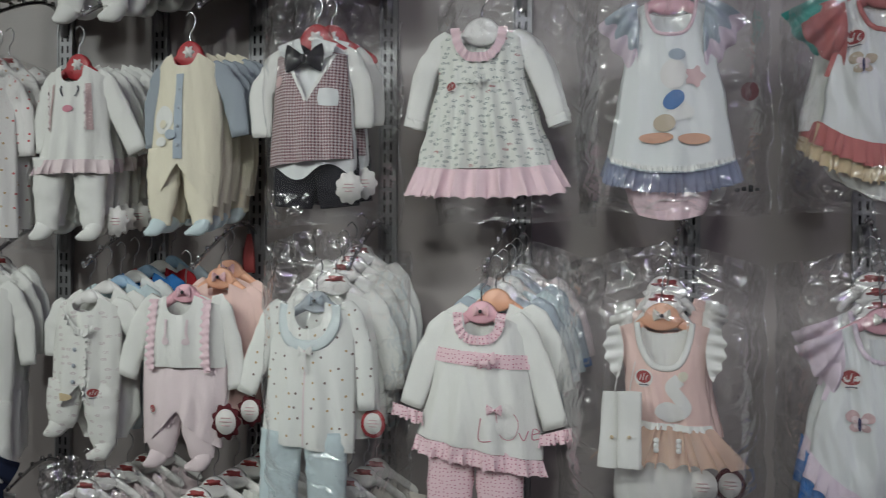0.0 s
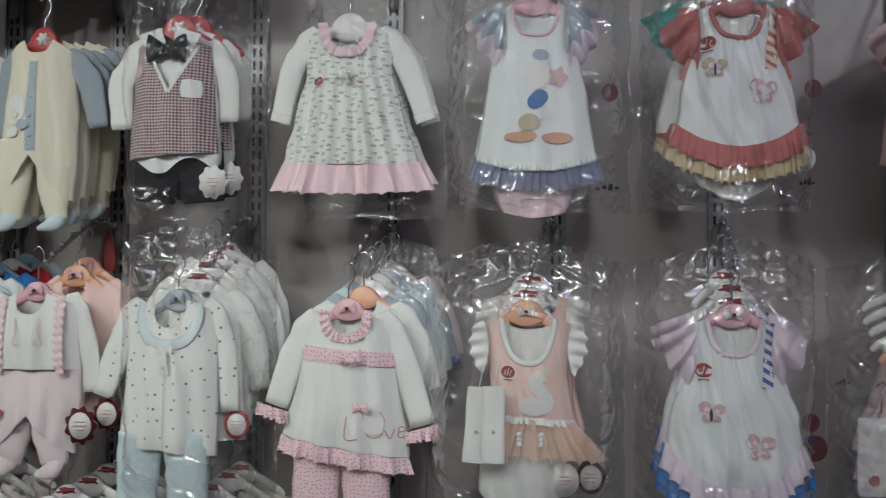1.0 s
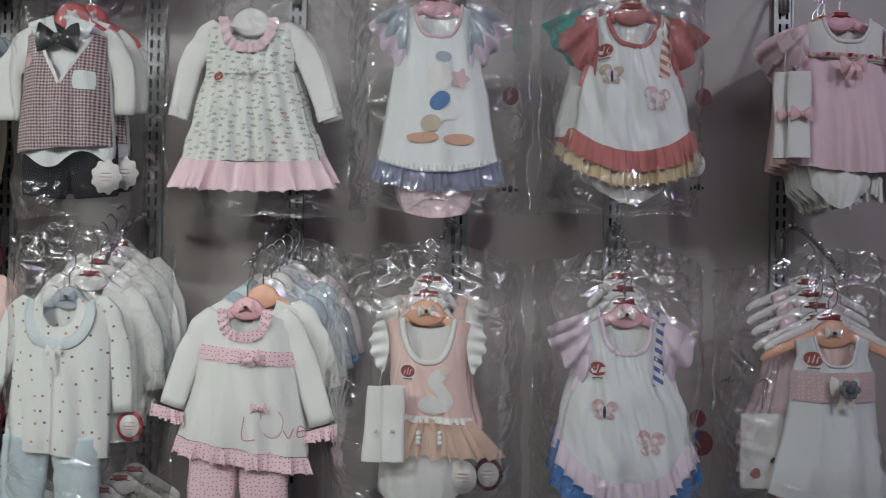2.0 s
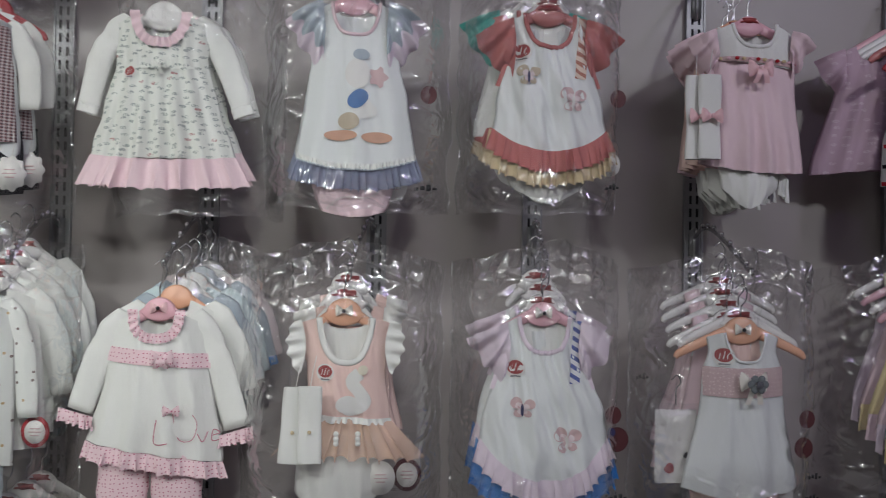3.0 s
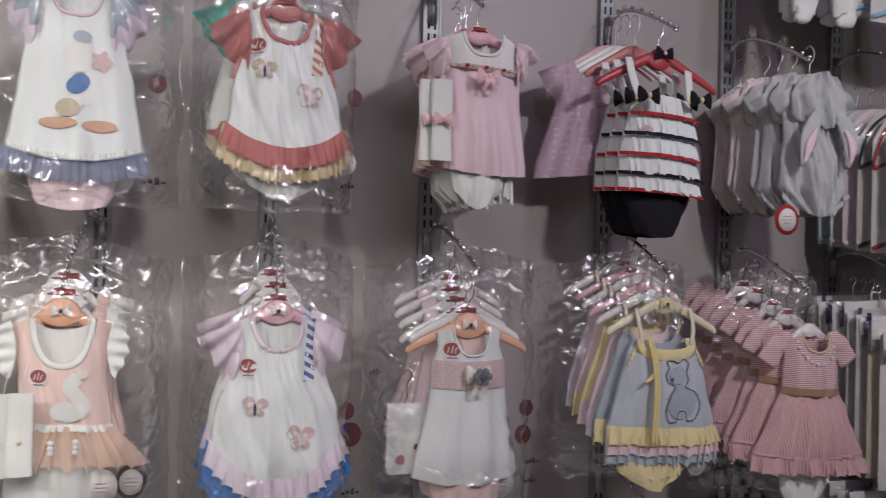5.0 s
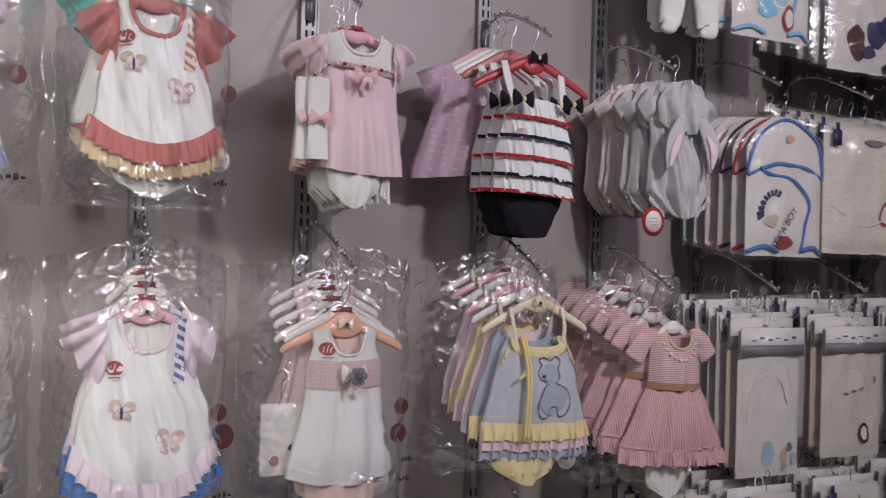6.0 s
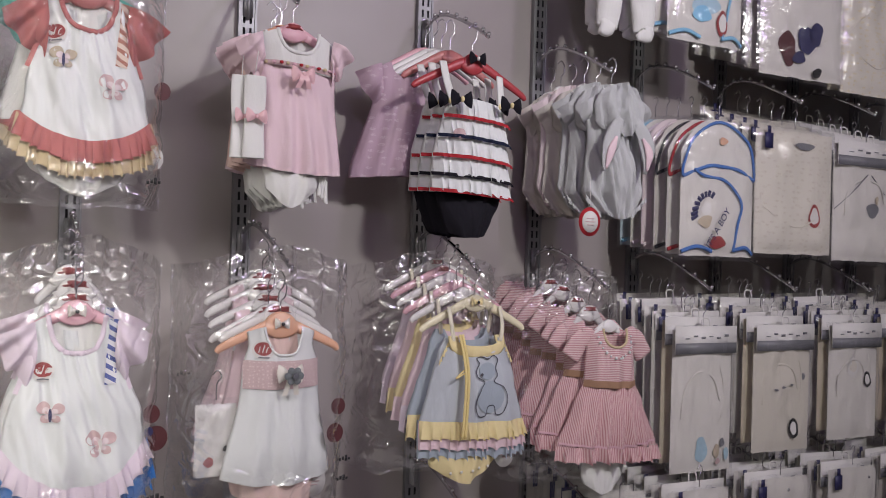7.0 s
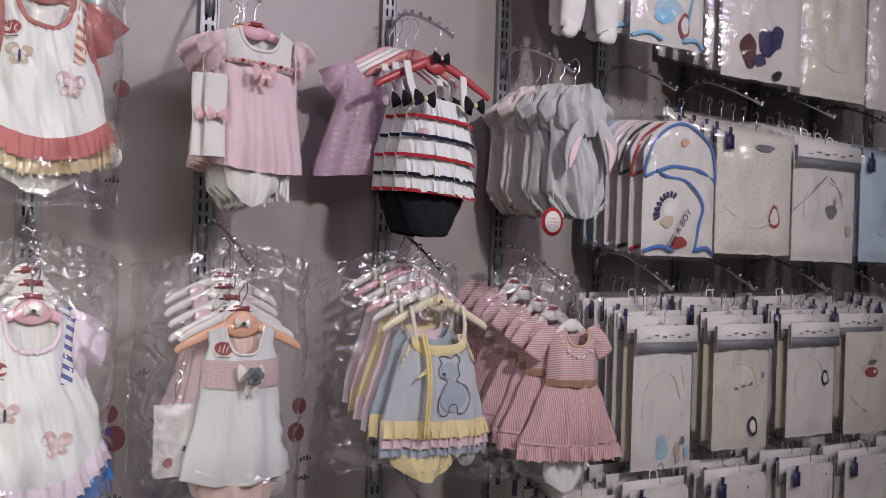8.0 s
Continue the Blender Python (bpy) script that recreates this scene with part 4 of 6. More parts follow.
def headband(x, y, z, w, h, material, knot, label):
    root = thing("headband", label, "headband", (x, y, z), random.uniform(-4, 4), "folded baby headbands")
    def fn(s, r):
        a = 2 * math.pi * s
        return (w / 2 * math.copysign(abs(math.cos(a)) ** 0.5, math.cos(a)) * (1 + 0.03 * math.sin(r * 9)), -0.006 * math.sin(a) - 0.003 * math.sin(r * 7 + a), -h * r)
    part("band", strip(fn, 20, 10), material, root)
    g = Garment("", root=root)
    if knot:
        g.bow(0, -0.016, -h * 0.5, w * 1.0, knot)
    part("cord", tube([(0, 0, 0), (0.004, 0.006, 0.03), (0.01, 0.012, 0.06)], [0.0009] * 3, [0.0009] * 3, 5, 6), CARD, root)
    return root


g, h = bow_dress(0.700, YF, 2.052, PINK, WHITE, PINK, "pink", "pink and white baby dress with a satin bow")
g2, h2 = bow_dress(0.690, YF + 0.05, 2.056, PEACH, WHITE, PINK, "peach", "peach and white baby dress with a satin bow")
stack([g2.root, h2], 2, 0.045, 0.005, 0.0, 2.0)
stack([g.root, h], 1, 0.045, 0.006, 0.0, 2.0, start=4)
hb = headband(0.597, YF - 0.035, 1.938, 0.048, 0.178, WHITE, PINKSATIN, "white folded headband with a pink satin bow")
copy_thing(hb, pose(0.573, YF - 0.018, 1.938, 0, 0, 12))


def tier_romper():
    x, z = 1.190, 2.07
    g = Garment("baby_romper", "white ruffled romper with red and black stripes and bows", "baby romper", x, YF + 0.03, z)
    g.panel("bottoms", [(-0.33, 0, 0.106), (-0.37, 0, 0.094), (-0.42, -0.002, 0.072), (-0.462, -0.004, 0.052)], BLACK, lambda u: -0.33, lambda u: -0.462 + 0.012 * abs(u) ** 3, depth=0.036, amp=0.004, label="black cotton bottoms")
    g.panel("top", [(-0.118, 0.01, 0.080), (-0.14, 0.01, 0.090), (-0.25, 0, 0.110), (-0.35, 0, 0.116)], COOLWHITE, lambda u: -0.118 - 0.008 * u, lambda u: -0.35, depth=0.045, folds=7, amp=0.004, nu=40)
    for i, (zz, m) in enumerate(((-0.165, RED), (-0.215, NAVY), (-0.265, RED), (-0.312, BLACK), (-0.352, RED))):
        curve = g.hem("top", lambda u, zz=zz: zz + 0.050 - 0.008 * u, 0, 1.02)
        tier = g.frill(curve, 0.052, 9, 0.004, COOLWHITE, 0.012, "ruffle_tier", spread=0.03)
        edge = g.hem("top", lambda u, zz=zz: zz + 0.003 - 0.008 * u, 0, 1.07)
        g.frill(edge, 0.009, 9, 0.003, m, 0.002, "tier_edging", spread=0.02, y=-0.012, parent=tier)
    for s in (-1, 1):
        part("strap", tube([(s * 0.072 + 0.008, -0.022, -0.125), (s * 0.080, -0.014, -0.075), (s * 0.086, 0.0, -0.020 - 0.02 * (s + 1) / 2)], [0.011] * 3, [0.002] * 3, 8, 8), WHITE, g.root)
        g.bow(s * 0.074 + 0.006, -0.066, -0.124, 0.064, BLACK, knot=YELLOW)
    g.patch("top", -0.060, -0.205, 0.013, INKROSE, 1.0, "badge", "faded round badge", lift=0.022)
    h = hanger(x + 0.006, YF + 0.04, z - 0.012, PLASTIC["red"], 0.165, rz=-3, badge=False, head=0.036, drop=0.066)
    gb = Garment("", root=h)
    gb.bow(0.006, -0.02, 0.008, 0.050, BLACK, knot=CARD)
    stack([g.root], 2, 0.05, -0.007, 0.004, 3.0)
    for k, c in enumerate(("coral", "white", "white", "pink")):
        hanger(x + 0.005 - 0.006 * k, YF + 0.15 + 0.035 * k, z + 0.026 + 0.008 * k, PLASTIC[c], 0.135, rz=-4, badge=False, head=0.03, drop=0.06)
    return g


tier_romper()


def side_dress(x, y, z, material, label):
    g = Garment("baby_dress", label, "baby dress", x, y, z, -8)
    g.panel("skirt", [(0, 0, 0.075), (-0.08, 0, 0.078), (-0.30, -0.02, 0.125)], material, neckline(0.5, 0.04, 0.02), lambda u: -0.30 + 0.01 * u, depth=0.03, folds=4, amp=0.008)
    for s in (-1, 1):
        g.flutter(s, 0.064, -0.006, -0.075, 0.064, 0.040, 2.2, 0.007, material, "cap_sleeve")
    return g


side_dress(1.075, -0.13, 2.065, cloth("mauve_speckled_cotton", (0.55, 0.40, 0.48), "faint", (0.68, 0.56, 0.62)), "mauve pink baby dress hanging behind on the arm")


def bunny_suit(x, y, z, material, rz, label, ears=True, tag=False):
    g = Garment("hooded_bodysuit", label, "hooded bodysuit", x, y, z, rz)
    g.panel("body", [(0, 0, 0.078), (-0.05, 0, 0.096), (-0.14, 0, 0.086), (-0.22, 0.002, 0.094), (-0.285, 0.004, 0.102), (-0.325, 0.008, 0.078), (-0.36, 0.010, 0.046)], material,
            neckline(0.4, 0.03, 0.048), lambda u: -0.36 + 0.02 * u * u, depth=0.040, folds=3.2, amp=0.006, crease=2.8, nu=44, nv=40)
    for s in (-1, 1):
        g.flutter(s, 0.070, -0.020, -0.100, 0.042, 0.050, 1.6, 0.006, material, "shoulder_frill")
        g.frill(lambda q, s=s: (s * (0.050 + 0.050 * q) + 0.006, -0.014, -0.345 + 0.050 * q), 0.014, 3, 0.004, material, 0.002, "leg_frill", spread=0.0)
    g.panel("hood", [(0.012, 0, 0.05), (-0.05, 0, 0.085), (-0.10, 0, 0.08), (-0.135, 0.005, 0.045)], material, lambda u: 0.012 - 0.02 * u * u, lambda u: -0.135 + 0.02 * u * u, depth=0.03, y=-0.028, amp=0.012, crease=2.6, label="soft folded hood")
    if ears:
        for s, dx in ((-1, -0.045), (1, 0.06)):
            part("ear", tube([(dx * 0.5, -0.062, -0.09), (dx + s * 0.008, -0.066, -0.16), (dx + s * 0.016 - 0.01, -0.064, -0.235)], [0.014, 0.026, 0.004], [0.006, 0.007, 0.003], 10, 14, 0.003), material, g.root)
            part("ear_lining", tube([(dx * 0.7 + s * 0.006, -0.072, -0.14), (dx + s * 0.010, -0.074, -0.18), (dx + s * 0.014 - 0.008, -0.069, -0.228)], [0.004, 0.013, 0.003], [0.003] * 3, 8, 10), PINK, g.root, "pale pink ear lining")
    if tag:
        g.tag(-0.10, -0.045, -0.372, 0.034, RED, string=0.10)
    hk = hanger(x, y + 0.01, z - 0.005, PLASTIC["white"], 0.09, rz=rz, badge=False)
    return g, hk


bunny_suit(1.640, YF, 2.035, GREY, -6, "grey marl hooded baby bodysuit with floppy pink-lined ears", True, True)
for k, (m, dx, what) in enumerate(((GREY, -0.015, "grey marl"), (GREY, -0.02, "grey marl"), (SAND, -0.025, "sand"), (BLUSH, -0.03, "blush"), (SAND, -0.03, "sand"))):
    bunny_suit(1.640 + dx, YF + 0.048 * (k + 1), 2.035 + (0.0, 0.014, 0.004, 0.020, 0.010)[k], m, (-16, 2, -13, 8, -5)[k], f"{what} hooded baby bodysuit hanging in a close row", False)


# ---- packed goods ----
def pack(x, y, z, w, h, deep, inner, label, category="packed towel", header=None, hood=None, rz=0.0, prints=(), navy=False, seed=0.0, lines=()):
    """A flat packed textile in a film sleeve; z is the top edge. hood: the binding of a rounded hood at its top."""
    root = thing("textile_pack", label, category, (x, y, z), rz, "packed baby textiles")
    def sheet(side, grow, soft):
        def fn(s, r):
            u = 2 * s - 1
            top = 0.0 if not hood else -0.10 * abs(u) ** 2.6
            edge = (1 - abs(u) ** 6) * (1 - abs(2 * r - 1) ** 10)
            k = Vector((u * 2 + seed, r * 4 + seed, side))
            return (u * (w / 2 + grow), side * (deep / 2 + grow) * edge + soft * edge * noise.noise(k * 1.7),
                    top * (1 - r) - 0.012 - (h - 0.014) * r * 1.0 + grow * (1 - 2 * r) + 0.003 * noise.noise(Vector((u * 5, seed, r))))
        return fn
    bm = strip(sheet(-1, 0, 0.010), 16, 20)
    strip(sheet(1, 0, 0.010), 16, 20, bm)
    bmesh.ops.remove_doubles(bm, verts=bm.verts, dist=0.0008)
    inside = part("folded_textile", bm, inner, root)
    front = sheet(-1, 0.0, 0.010)
    def on(u, r, lift):
        p = front((u + 1) / 2, r)
        return (p[0], p[1] - lift, p[2])
    def line(points, width, m, name):
        raised = "binding" in name
        pts = [on(u, r, 0.005 if raised else 0.0005) for u, r in points]
        part(name, tube(pts, [width * (0.68 if raised else 1.0)] * 3, [0.003 if raised else 0.0018] * 3, 8, 30), m, inside)
    if hood:
        line([(-0.98, 0.26), (-0.97, 0.16), (-0.72, 0.05), (0, 0.02), (0.72, 0.05), (0.97, 0.16), (0.98, 0.26)], 0.007, hood, "hood_binding")
        line([(-0.98, 0.26), (-0.4, 0.335), (0, 0.345), (0.5, 0.335), (0.98, 0.26)], 0.008, hood, "hood_binding")
        line([(-0.75, 0.30), (-0.45, 0.40), (0.15, 0.45), (0.52, 0.58), (0.50, 0.75), (0.40, 0.96)], 0.007, hood, "edge_binding")
        line([(-0.98, 0.96), (-0.6, 0.93), (-0.2, 0.965)], 0.009, hood, "edge_binding")
        line([(0.40, 0.95), (0.7, 0.925), (0.98, 0.97)], 0.009, hood, "edge_binding")
    if header:
        line([(-0.72, 0.62), (-0.66, 0.42), (-0.2, 0.30), (0.3, 0.34), (0.52, 0.50)], 0.0035, inner, "stitched_seam")
        line([(0.55, 0.26), (0.66, 0.40), (0.58, 0.62)], 0.003, inner, "stitched_seam")
    elif not hood and h > 0.3:
        line([(-0.9, 0.55), (-0.3, 0.33), (0.05, 0.20)], 0.0025, inner, "folded_edge")
        line([(-0.85, 0.62), (0.0, 0.78), (0.9, 0.60)], 0.0025, inner, "folded_edge")
    for points, width, m, name in lines:
        line(points, width, m, name)
    for order, (pu, pr, pw, ph, m) in enumerate(prints):
        bm = bmesh.new()
        up = 0.002 + 0.0012 * order
        c = on(pu, pr, up)
        ring = [on(pu + pw / w * 2 * math.cos(a) * (0.86 + 0.14 * math.cos(3 * a + pu * 9)), pr + ph / h * math.sin(a), up) for a in (2 * math.pi * j / 16 for j in range(16))]
        cv = bm.verts.new(c)
        vs = [bm.verts.new(p) for p in ring]
        for j in range(16):
            bm.faces.new((cv, vs[j], vs[(j + 1) % 16]))
        part("print", bm, m, inside)
    bm = strip(sheet(-1, 0.013, 0.014), 18, 22)
    part("film_sleeve", bm, HAZY, root, "clear film sleeve").visible_shadow = False
    if header:
        bm = bmesh.new()
        box(bm, -w / 2 - 0.003, w / 2 + 0.003, -deep / 2 - 0.006, -deep / 2 - 0.004, -0.085, -0.002)
        card = part("header_card", bm, CARD, root, "printed white header card")
        bm = bmesh.new()
        box(bm, -w / 2 - 0.002, w / 2 + 0.002, -deep / 2 - 0.0075, -deep / 2 - 0.0065, -0.084, -0.052)
        part("print_band", bm, INKGREY, card, "grey photo print band")
        bm = bmesh.new()
        for q in range(6):
            bx = -w * 0.35 + w * 0.13 * q
            box(bm, bx, bx + w * 0.07, -deep / 2 - 0.0075, -deep / 2 - 0.0065, -0.040 + 0.006 * (q % 2), -0.037 + 0.006 * (q % 2) + 0.002 * (q % 3))
        part("print_bar", bm, INKGREY, card)
        part("hang_tab", tube([(-0.015, -deep / 2 - 0.004, -0.004), (-0.012, -deep / 2, 0.020), (0.012, -deep / 2, 0.020), (0.015, -deep / 2 - 0.004, -0.004)], [0.003] * 3, [0.0012] * 3, 6, 14), CARD, card)
    if navy:
        bm = bmesh.new()
        box(bm, -w * 0.46, -w * 0.46 + 0.034, -deep / 2 - 0.010, -deep / 2 - 0.008, -0.075, -0.028)
        box(bm, -w * 0.46 + 0.010, -w * 0.46 + 0.024, -deep / 2 - 0.010, -deep / 2 - 0.008, -0.028, -0.006)
        part("paper_label", bm, INKNAVY, root, "small navy paper label")
    part("hook", tube([(0, 0, -0.004), (0, 0, 0.030), (0.010, 0, 0.045), (0.002, 0, 0.060), (-0.010, 0, 0.050)], [0.0015] * 3, [0.0015] * 3, 6, 16), CHROME, root, "small clear hook")
    return root


IVORY = cloth("ivory_terry", (0.72, 0.68, 0.60), "faint", (0.62, 0.56, 0.48), knit=0.6)
TERRY = cloth("white_terry", (0.74, 0.71, 0.66), knit=0.7, wrinkle=0.55)
ECRU = cloth("ecru_cotton", (0.70, 0.62, 0.47))
PALEBLUE = cloth("pale_blue_terry", (0.50, 0.60, 0.68), knit=0.6)
BLUEBIND = cloth("mid_blue_binding", (0.08, 0.19, 0.48))
SKYBIND = cloth("sky_blue_binding", (0.25, 0.52, 0.72))
BALLOON = [(-0.45, 0.78, 0.040, 0.050, DOTRED), (-0.40, 0.86, 0.030, 0.03, DOTRED), (0.0, 0.72, 0.050, 0.045, INKNAVY), (0.25, 0.66, 0.035, 0.04, INKNAVY), (-0.2, 0.86, 0.03, 0.02, INKNAVY), (0.3, 0.95, 0.022, 0.016, INKBLACK)]

QUILLS = [([(-0.36 + 0.26 * math.cos(a), 0.66 - 0.095 * math.sin(a)), (-0.36 + 0.34 * math.cos(a), 0.66 - 0.120 * math.sin(a)), (-0.36 + 0.42 * math.cos(a), 0.66 - 0.140 * math.sin(a))], 0.0060, INKNAVY, "printed_quill")
          for a in (math.radians(62 + 17 * k) for k in range(9))]
towel = pack(2.055, YF, 2.005, 0.295, 0.425, 0.030, TERRY, "white hooded baby towel with blue binding in a film sleeve", hood=BLUEBIND, rz=-2, seed=2.2,
             lines=QUILLS, prints=((-0.38, 0.65, 0.022, 0.020, CARD), (-0.42, 0.745, 0.030, 0.02, INKTAN), (-0.1, 0.90, 0.035, 0.020, INKRED), (0.0, 0.16, 0.018, 0.012, INKORANGE)))


def words(text, size, at, rx, ry, rz, material, parent, name="lettering"):
    curve = bpy.data.curves.new(name, "FONT")
    curve.body, curve.size, curve.extrude, curve.align_x = text, size, 0.0004, "CENTER"
    tmp = new(name, curve)
    me = bpy.data.meshes.new_from_object(tmp.evaluated_get(bpy.context.evaluated_depsgraph_get()))
    bpy.data.objects.remove(tmp)
    me.materials.clear()
    me.materials.append(material)
    ob = new(name, me)
    ob.parent, ob.matrix_basis = parent, pose(*at, rx, ry, rz)
    return ob


words("IT'S A BOY", 0.030, (-0.015, -0.030, -0.345), 90, -55, 0, INKNAVY, towel)
for k, (m, dx) in enumerate(((RED, -0.010), (BLACK, -0.015), (BLUSH, -0.02), (LILAC, -0.02), (SKYBIND, -0.02))):
    pack(2.055 + dx, YF + 0.05 * (k + 1), 2.010 + 0.006 * k, 0.285, 0.425, 0.028, (TERRY, SAND, BLUSH, TERRY, PALEBLUE)[k], "hooded baby towel with contrast binding in a film sleeve", hood=m, rz=-2 + k, seed=k * 3.1)
b2 = pack(2.40, YF, 2.000, 0.345, 0.405, 0.034, IVORY, "ivory patterned blanket in a film sleeve with a round red label", seed=5.5, navy=True, rz=-3,
          prints=((0.45, 0.68, 0.028, 0.040, INKRED), (0.45, 0.68, 0.020, 0.028, CARD), (0.15, 0.12, 0.05, 0.012, INKGREY)))
stack([b2], 5, 0.052, 0.004)
b3 = pack(2.765, YF, 1.985, 0.32, 0.405, 0.034, TERRY, "white swaddle blanket with a grey print in a film sleeve", header=True, seed=8.5, rz=-3,
          lines=[([(-0.96, 0.56), (-0.5, 0.40), (-0.06, 0.25)], 0.0018, INKGREY, "piping"), ([(0.06, 0.25), (0.5, 0.40), (0.96, 0.57)], 0.0018, INKGREY, "piping")],
          prints=((0.12, 0.56, 0.034, 0.026, INKGREY), (0.20, 0.47, 0.010, 0.016, INKTAN), (0.72, 0.72, 0.020, 0.020, INKTAN)))
stack([b3], 5, 0.052, 0.004)
b4 = pack(3.14, YF, 1.985, 0.31, 0.40, 0.034, PALEBLUE, "pale blue baby blanket in a film sleeve", seed=3.3, navy=True, rz=-3, prints=((0, 0.5, 0.05, 0.05, INKBLUE),))
stack([b4], 4, 0.052, 0.004)
b5 = pack(3.52, YF, 1.985, 0.31, 0.40, 0.034, TERRY, "white baby blanket in a film sleeve", seed=1.3, navy=True, rz=-3)
stack([b5], 4, 0.052, 0.004)

# highest row on the wall: only the lower ends come into view
top_a = pack(1.985, YF, 2.64, 0.295, 0.43, 0.032, TERRY, "white baby towel with sky blue binding in a film sleeve", hood=SKYBIND, seed=6.1, rz=-2,
             prints=((-0.1, 0.72, 0.06, 0.035, INKBLUE), (-0.2, 0.80, 0.04, 0.025, SKYBIND), (0.35, 0.84, 0.028, 0.040, INKRED), (0.35, 0.84, 0.019, 0.028, CARD)))
stack([top_a], 5, 0.05, -0.02)
top_b = pack(2.42, YF, 2.60, 0.37, 0.44, 0.034, TERRY, "white blanket with red and navy prints in a film sleeve", seed=9.4, rz=-3, prints=BALLOON)
stack([top_b], 5, 0.05, 0.0)
top_c = pack(2.80, YF, 2.585, 0.34, 0.44, 0.034, cloth("ivory_yellow_print", (0.72, 0.68, 0.60), "faint", (0.70, 0.60, 0.36)), "ivory blanket with faint yellow print in a film sleeve", seed=4.4, rz=-3)
stack([top_c], 5, 0.05, 0.0)
top_d = pack(3.17, YF, 2.58, 0.33, 0.44, 0.034, TERRY, "white blanket in a film sleeve", seed=7.4, rz=-3)
stack([top_d], 4, 0.05, 0.0)


def footed_white(x, y, z, label="white footed baby sleepsuit hanging high on the wall", rz=0.0):
    g = Garment("sleepsuit", label, "sleepsuit", x, y, z, rz)
    g.panel("body", [(0, 0, 0.085), (-0.06, 0, 0.098), (-0.25, 0, 0.100), (-0.32, 0, 0.085)], WHITE, neckline(0.4, 0.03, 0.02), lambda u: -0.32, depth=0.034, amp=0.006)
    for s in (-1, 1):
        g.sleeve([(s * 0.078, -0.015), (s * 0.12, -0.10), (s * 0.13, -0.20)], [0.030, 0.029, 0.022], WHITE)
    g.legs(0.062, -0.29, -0.46, [0.046, 0.042, 0.034], WHITE)
    return g, hanger(x, y + 0.006, z + 0.006, PLASTIC["white"], 0.10)


fa, fb = footed_white(1.67, YF, 2.665, rz=-6)
stack([fa.root, fb], 1, 0.06, -0.01)
fa, fb = footed_white(-1.50, YF + 0.02, 2.59)
stack([fa.root, fb], 4, 0.05, 0.02)
for k, (xx, m, what) in enumerate(((-1.72, SAND, "sand"), (-1.22, GREY, "grey"), (-0.93, BLUSH, "blush"))):
    g = side_dress(xx, YF + 0.02, 2.48, m, f"{what} baby dress hanging high on the wall")
    stack([g.root], 4, 0.05, 0.0)


# ---- upper row, the far end ----
def rabbit_set():
    x, z = -1.53, 1.995
    g = Garment("baby_outfit", "white two-piece baby outfit with a frilled tunic and footed trousers", "baby outfit", x, YF, z)
    g.legs(0.064, -0.22, -0.39, [0.050, 0.040, 0.028], WHITE, mid=-0.015)
    g.panel("tunic", [(0, 0, 0.076), (-0.06, 0, 0.082), (-0.15, 0, 0.088), (-0.25, -0.004, 0.108)], WHITE, neckline(0.4, 0.04, 0.028), lambda u: -0.235, depth=0.036, folds=4, amp=0.005, back=neckline(0.4, 0.01, 0.028))
    g.frill(g.hem("tunic", lambda u: -0.225), 0.034, 10, 0.006, BLUSH, 0.008, spread=0.10)
    g.sleeve([(-0.064, -0.03), (-0.092, -0.12), (-0.098, -0.205)], [0.030, 0.030, 0.024], WHITE)
    g.sleeve([(0.064, -0.03), (0.115, -0.12), (0.155, -0.205)], [0.030, 0.030, 0.026], WHITE)
    for s in (-1, 1):
        g.frill(lambda q, s=s: (s * 0.048, -0.040, -0.05 - 0.10 * q), 0.012, 6, 0.003, BLUSH, 0, "sequin_trim", spread=0)
        g.band("tunic", [(s * 0.046, -0.045), (s * 0.050, -0.10), (s * 0.054, -0.155)], 0.013, LACE, "sequin_trim", "sparkling pink trim")
        g.band("tunic", [(s * 0.015, -0.075), (s * 0.022, -0.06), (s * 0.020, -0.05)], 0.004, EMBROIDERY, "stitched_ear")
    g.patch("tunic", 0, -0.105, 0.014, ROSETHREAD, 0.6, "stitched_mouth")
    h = hanger(x, YF + 0.006, z + 0.004, PLASTIC["red"], 0.085)
    g.tag(0.10, 0.01, -0.37, 0.030, CARD, wavy=0.12)
    stack([g.root], 4, 0.05, 0.0, 0.010)


rabbit_set()


